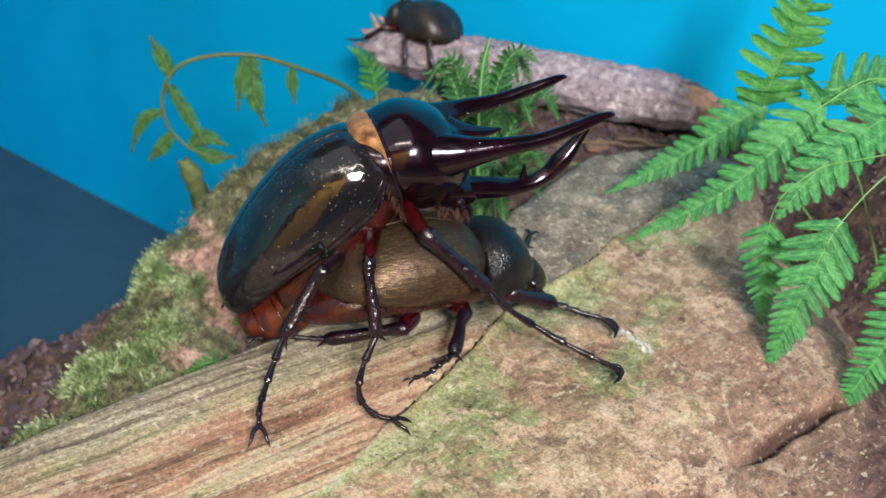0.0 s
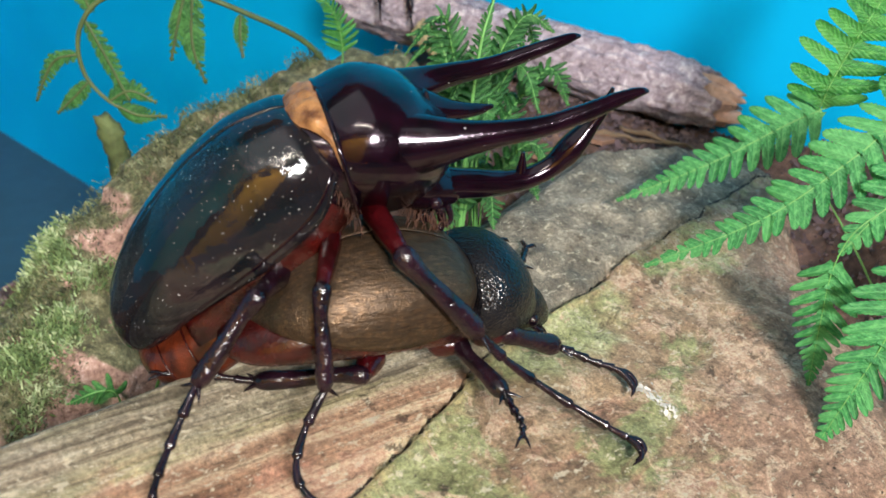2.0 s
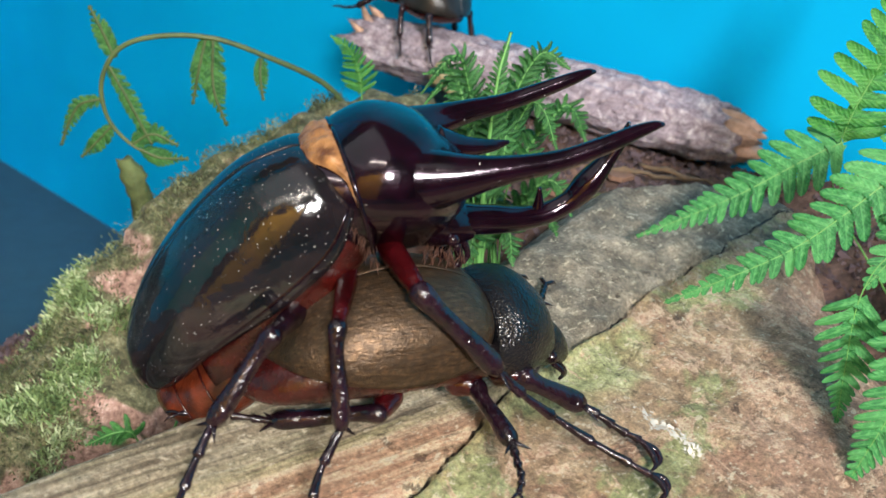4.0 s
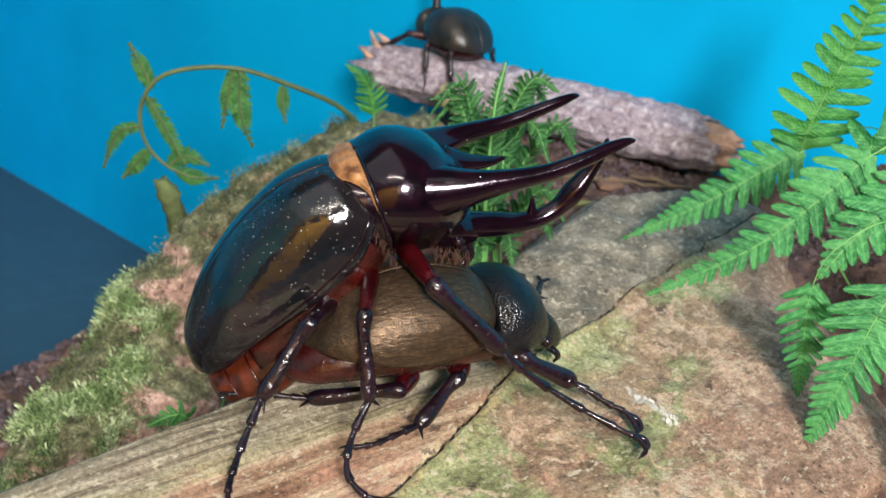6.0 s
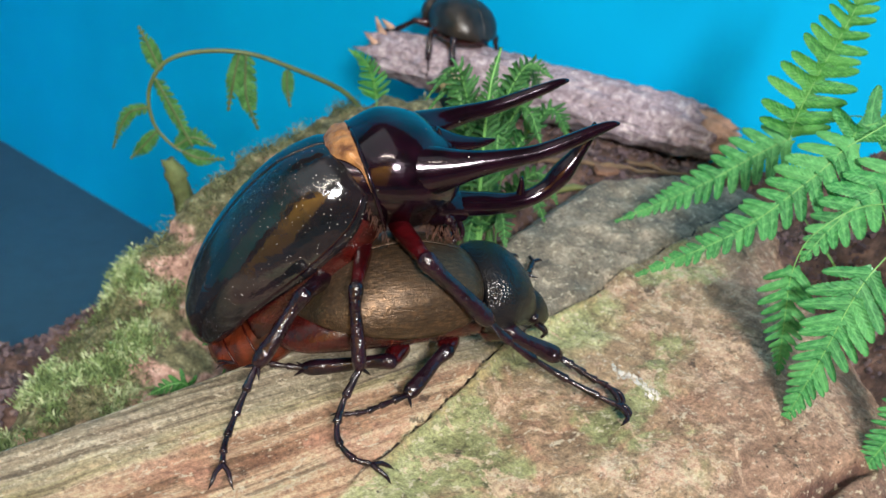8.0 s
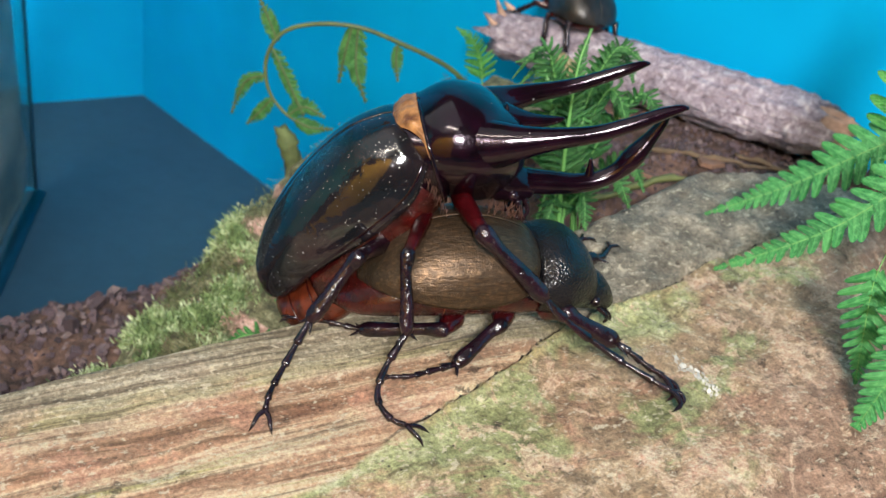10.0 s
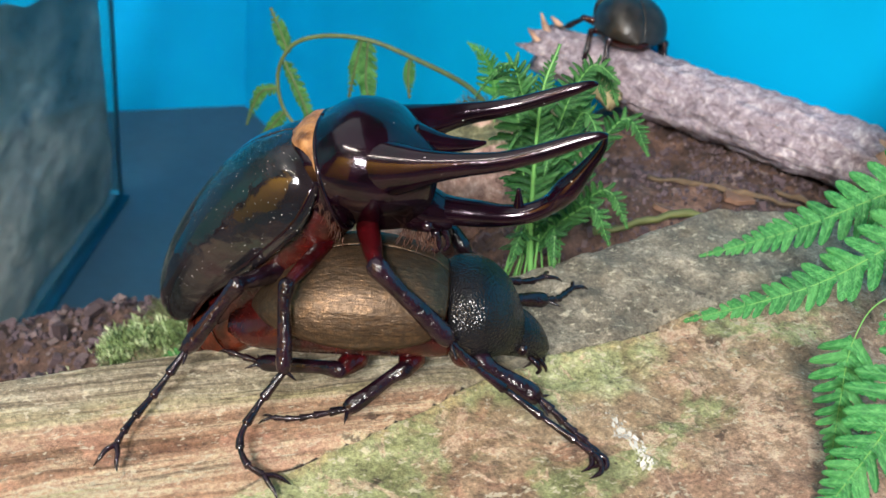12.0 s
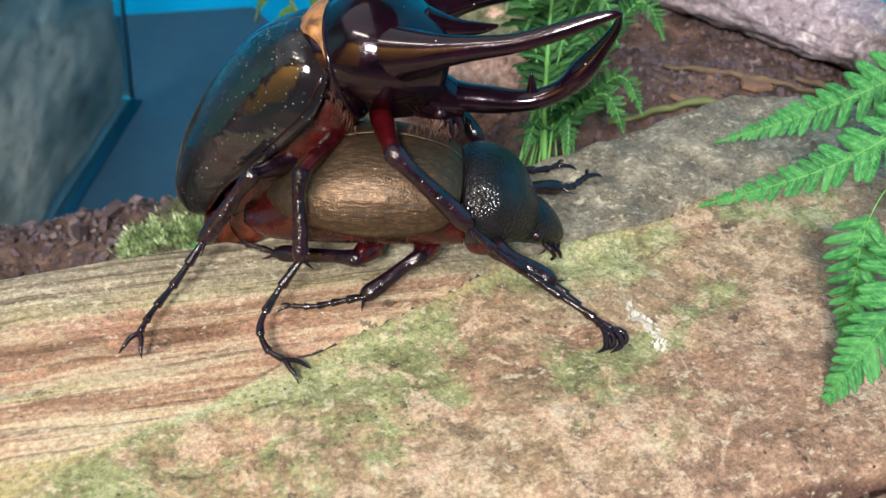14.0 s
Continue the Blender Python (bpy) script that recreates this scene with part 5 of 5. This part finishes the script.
def build_female():
    thing = tagged(new("rhinoceros_beetle"), "bronze-brown hornless female beetle with a granular black shield", "beetle")
    thing.matrix_world = FEMALE
    ridge = [(7.8, 21.2), (4.0, 23.6), (-3.5, 25.1), (-11.0, 24.4), (-18.0, 21.5), (-23.5, 16.5), (-26.0, 12.5)]
    edge = [(7.2, 16.6), (4.2, 14.8), (-3.0, 13.7), (-10.0, 13.6), (-17.0, 13.9), (-22.5, 13.2), (-26.0, 11.8)]
    wide = [8.8, 11.2, 12.6, 13.0, 12.0, 8.5, 2.0]
    for sgn in (-1, 1):
        wing_case("wing_case", thing, sgn, ridge, edge, wide, BRONZE, "satin bronze-brown wing case", 0.8)
    rim = spline([(e[0], e[1], w) for e, w in zip(edge, wide)], 60)
    part("wing_rim", tube([(*mm(r[0], -r[2] - 0.05, r[1] - 0.15), 0.00035) for r in rim], 90, 8), BRONZE, thing)
    rows = [((9.0, 16.0), (9.0, 6.5), 9.0), ((2.0, 17.0), (2.0, 6.6), 10.6), ((-8.0, 17.0), (-8.0, 6.2), 11.2), ((-18.0, 16.0), (-18.0, 5.4), 10.6), ((-26.0, 12.0), (-26.0, 4.6), 7.6), ((-30.5, 8.5), (-30.5, 5.0), 2.5)]
    body = shield("abdomen", thing, rows, BELLY_DARK, "ringed wine-red abdomen", 0.9)
    for x in (-24, -19.5, -15, -10.5, -6, -1):
        k = float(np.interp(x, (-26, -18, -8, 2), (7.6, 10.6, 11.2, 10.6)))
        h0, h1 = float(np.interp(x, (-26, -18, -8, 2), (4.6, 5.4, 6.2, 6.6))), float(np.interp(x, (-26, -18, -8, 2), (12, 16, 17, 17)))
        ring = []
        for j in range(25):
            th = math.pi * j / 24
            ring.append((*mm(x, -k * math.sin(th) ** 0.9 * 1.0, (h0 + h1) / 2 + (h1 - h0) / 2 * math.copysign(abs(math.cos(th)) ** 0.9, math.cos(th))), 0.00016))
        part("ring", tube(ring, 40, 6), BELLY, body, "rust-coloured ring seam")
    rows = [((7.6, 19.5), (9.5, 7.6), 9.8), ((8.0, 21.6), (10.0, 6.9), 10.6), ((11.0, 23.0), (11.5, 6.4), 11.0), ((15.0, 22.8), (14.5, 6.4), 10.4), ((19.0, 20.2), (17.5, 6.9), 8.6), ((21.8, 15.8), (19.6, 7.4), 6.6), ((22.8, 13.4), (20.4, 8.0), 5.2)]
    shield("thorax_shield", thing, rows, GRANULAR, "finely pitted black thorax shield", 0.86)
    head = part("head", tube([(*mm(19.5, 0, 10.6), 0.0048), (*mm(22.5, 0, 9.6), 0.0042), (*mm(25.2, 0, 8.0), 0.0031), (*mm(27.2, 0, 6.4), 0.0018)], 24, 18, 1.15), GRANULAR, thing)
    for sgn in (-1, 1):
        bm = bmesh.new()
        bmesh.ops.create_uvsphere(bm, u_segments=16, v_segments=10, radius=0.0012)
        bmesh.ops.translate(bm, verts=bm.verts, vec=mm(22.6, sgn * 4.4, 9.2))
        part("eye", bm, LEG_DARK, head)
        bm = tube([(*mm(24.5, sgn * 2.6, 6.6), 0.0006), (*mm(26.2, sgn * 3.4, 5.4), 0.0005), (*mm(26.8, sgn * 3.2, 4.2), 0.0004), (*mm(26.4, sgn * 2.9, 3.2), 0.0003)], 16, 7)
        tube([(*mm(26.0, sgn * 1.4, 6.0), 0.0006), (*mm(27.8, sgn * 2.0, 4.4), 0.0004), (*mm(28.4, sgn * 1.6, 3.0), 0.0003)], 12, 7, bm=bm)
        part("feeler", bm, LEG_DARK, head)
    legs = {}
    legs["front"] = leg(thing, (10.5, -5.5, 8.5), (14.5, -9.5, 9.6), (25.6, -12.2, 4.6), [(28.6, -14.6, 3.4), (31.0, -17.0, 2.4), (33.2, -19.2, 2.0), (34.2, -20.8, 1.6)], thigh=2.3, shin=1.7, foot=0.8, claw=4.2, dark=LEG_DARK)
    legs["middle"] = leg(thing, (3.5, -5.0, 7.0), (1.8, -9.6, 6.6), (-7.9, -15.6, 1.2), [(-12.5, -16.3, 0.2), (-16.5, -16.9, -0.6), (-20.4, -16.4, -1.2)], thigh=2.3, shin=1.4, foot=0.65, claw=1.8)
    legs["hind"] = leg(thing, (-6.0, -5.0, 6.0), (-9.5, -9.5, 5.0), (-24.6, -3.2, 0.4), [(-29.6, -1.0, 0.2), (-34.0, 1.6, -0.6), (-38.0, 2.6, -1.0)], thigh=2.2, shin=1.4, foot=0.6, claw=1.8)
    legs["far front"] = leg(thing, (11.0, 6.0, 9.0), (19.0, 10.0, 10.5), (29.2, 14.0, 9.0), [(32.0, 17.0, 7.6), (34.5, 20.6, 7.2), (36.3, 23.0, 7.2)], thigh=2.0, shin=1.4, foot=0.75, claw=3.0)
    legs["far middle"] = leg(thing, (3.5, 5.0, 7.0), (4.0, 13.0, 8.0), (10.0, 18.0, 6.0), [(14.0, 19.5, 5.0), (18.0, 20.5, 4.6), (21.0, 21.0, 4.4)], thigh=2.0, shin=1.3, foot=0.65, claw=2.0)
    legs["far hind"] = leg(thing, (-6.0, 5.0, 6.0), (-9.0, 12.0, 6.0), (-20.0, 14.0, 0.0), [(-24, 15, -3), (-28, 16, -6), (-31, 17, -9)], thigh=2.0, shin=1.3, foot=0.6, claw=1.8)
    return thing, legs


def build_third():
    """The dark beetle on the grey branch; its origin is under its belly."""
    thing = tagged(new("rhinoceros_beetle"), "dark brown-black beetle climbing on the grey branch", "beetle")
    ridge = [(9.0, 17.0), (4.0, 19.6), (-3.0, 20.4), (-10.0, 18.2), (-15.0, 13.0), (-17.5, 7.0)]
    edge = [(8.5, 11.5), (4.0, 9.0), (-3.0, 8.0), (-10.0, 7.8), (-14.5, 7.2), (-17.5, 6.4)]
    wide = [9.2, 11.8, 12.8, 11.8, 8.4, 2.0]
    dark = shell_material("brown_black_wing_case", (0.009, 0.007, 0.006, 1), (0.024, 0.018, 0.015, 1), 0.36, 0.0, 0.00006, 0.0)
    for sgn in (-1, 1):
        wing_case("wing_case", thing, sgn, ridge, edge, wide, dark, "smooth brown-black wing case", 0.8)
    rows = [((9.0, 12.0), (9.0, 3.0), 8.0), ((0.0, 11.0), (0.0, 1.5), 11.0), ((-9.0, 10.0), (-9.0, 1.8), 10.2), ((-16.5, 7.0), (-16.5, 4.0), 3.0)]
    shield("abdomen", thing, rows, BELLY_DARK, "wine-red belly", 0.9)
    rows = [((9.0, 16.0), (10.0, 4.0), 9.0), ((12.5, 18.0), (12.5, 3.6), 9.8), ((17.0, 15.5), (16.0, 4.4), 7.8), ((20.0, 10.5), (19.0, 6.0), 4.0)]
    shield("thorax_shield", thing, rows, dark, "", 0.86)
    part("head", tube([(*mm(18.0, 0, 8.0), 0.0038), (*mm(21.0, 0, 7.0), 0.0030), (*mm(23.0, 0, 6.0), 0.0014)], 16, 14), dark, thing)
    part("horn", tube([(*mm(13.0, 0, 16.0), 0.0020), (*mm(14.0, 0, 24.0), 0.0015), (*mm(14.5, 0, 32.0), 0.0012), (*mm(17.0, 0, 40.0), 0.0005)], 28, 10), dark, thing, "thin upright dark horn")
    for sgn in (-1, 1):
        leg(thing, (8.0, sgn * 5.0, 6.0), (13.0, sgn * 13.0, 7.0), (20.0, sgn * 17.0, 1.0), [(24, sgn * 18.5, -0.5), (28, sgn * 19.5, -1.0)], thigh=1.7, shin=1.2, foot=0.6, claw=1.8)
        leg(thing, (0.0, sgn * 6.0, 6.0), (-1.0, sgn * 14.5, 6.0), (-3.0, sgn * 16.0, -4.0), [(-4.5, sgn * 16.5, -7.0), (-5.0, sgn * 16.5, -9.5)], thigh=1.7, shin=1.2, foot=0.6, claw=1.8)
        leg(thing, (-5.0, sgn * 5.0, 6.0), (-12.0, sgn * 11.5, 6.0), (-15.0, sgn * 12.5, -4.0), [(-16.5, sgn * 13.0, -7.0), (-17.5, sgn * 13.0, -9.5)], thigh=1.7, shin=1.2, foot=0.6, claw=1.8)
    thing.scale = (0.86, 0.86, 0.86)
    return thing


male, male_legs = build_male()
female, female_legs = build_female()
third = build_third()


def motions():
    # the male shifts a little on his planted feet
    # seconds, shift along x and up in mm, nose-down degrees
    sway = [(0.0, 2.4, 2.0, 4.0), (0.5, 2.0, 1.8, 3.2), (1.0, 0.4, 0.4, 0.6), (1.5, 0.0, 0.0, 0.0), (14.0, 0.0, 0.0, 0.0)]
    pivot = Matrix.Translation(mm(-30, 0, 30))
    moved = [(t, Matrix.Translation(mm(s, 0, h)) @ MALE @ pivot @ pose(0, 0, 0, 0, p, 0) @ pivot.inverted()) for t, s, h, p in sway]
    walk(male, moved)
    for name, ob in male_legs.items():
        hip = Matrix.Translation(ob.location)
        step = 10.5 if name == "front" else 0.0
        walk(ob, [(t, m.inverted() @ MALE @ hip @ pose(0, 0, 0, 0, 0, step * smooth(2.4, 3.4, t))) for t, m in moved])
    # the female's middle leg feels its way forward, then settles back
    ob = female_legs["middle"]
    hip = ob.location.copy()
    swing = [(0.0, 25, 14), (0.4, 22, 4), (0.8, 54, 36), (1.0, 62, 34), (1.2, 62, 22), (1.5, 56, 0), (1.8, 62, 20), (2.0, 68, 26), (2.3, 78, 6), (2.5, 80, 0), (3.6, 84, 0), (4.0, 62, 20), (4.2, 40, 14), (6.3, 0, 0), (14.0, 0, 0)]
    walk(ob, [(t, Matrix.Translation(hip) @ pose(0, 0, 0, 0, 0, a) @ pose(0, 0, 0, -b * 0.4, b * 0.8, 0)) for t, a, b in swing])
    # her front leg lies further forward at first
    ob = female_legs["front"]
    hip = ob.location.copy()
    reach = [(0.0, 17, -3), (2.4, 17, -3), (2.8, 9, -1), (3.2, 0, 0), (14.0, 0, 0)]
    walk(ob, [(t, Matrix.Translation(hip) @ pose(0, 0, 0, 0, b, a)) for t, a, b in reach])
    # the third beetle turns on the branch
    turn = [(0.0, -9.0, -5.0, 142), (0.5, -9.0, -4.5, 142), (1.5, -9.0, -1.5, 142), (3.0, -10.0, 3.0, 140), (4.2, -8.0, 2.5, 138), (6.3, 0, 0, 130), (9.3, 0, 0, 128), (11.0, 0.5, 0, 124), (14.0, 1.0, 0, 122)]
    walk(third, [(t, pose(0.0112 + x * MM, 0.3563, 0.0715 + h * MM, 0, 0, a)) for t, x, h, a in turn])


motions()
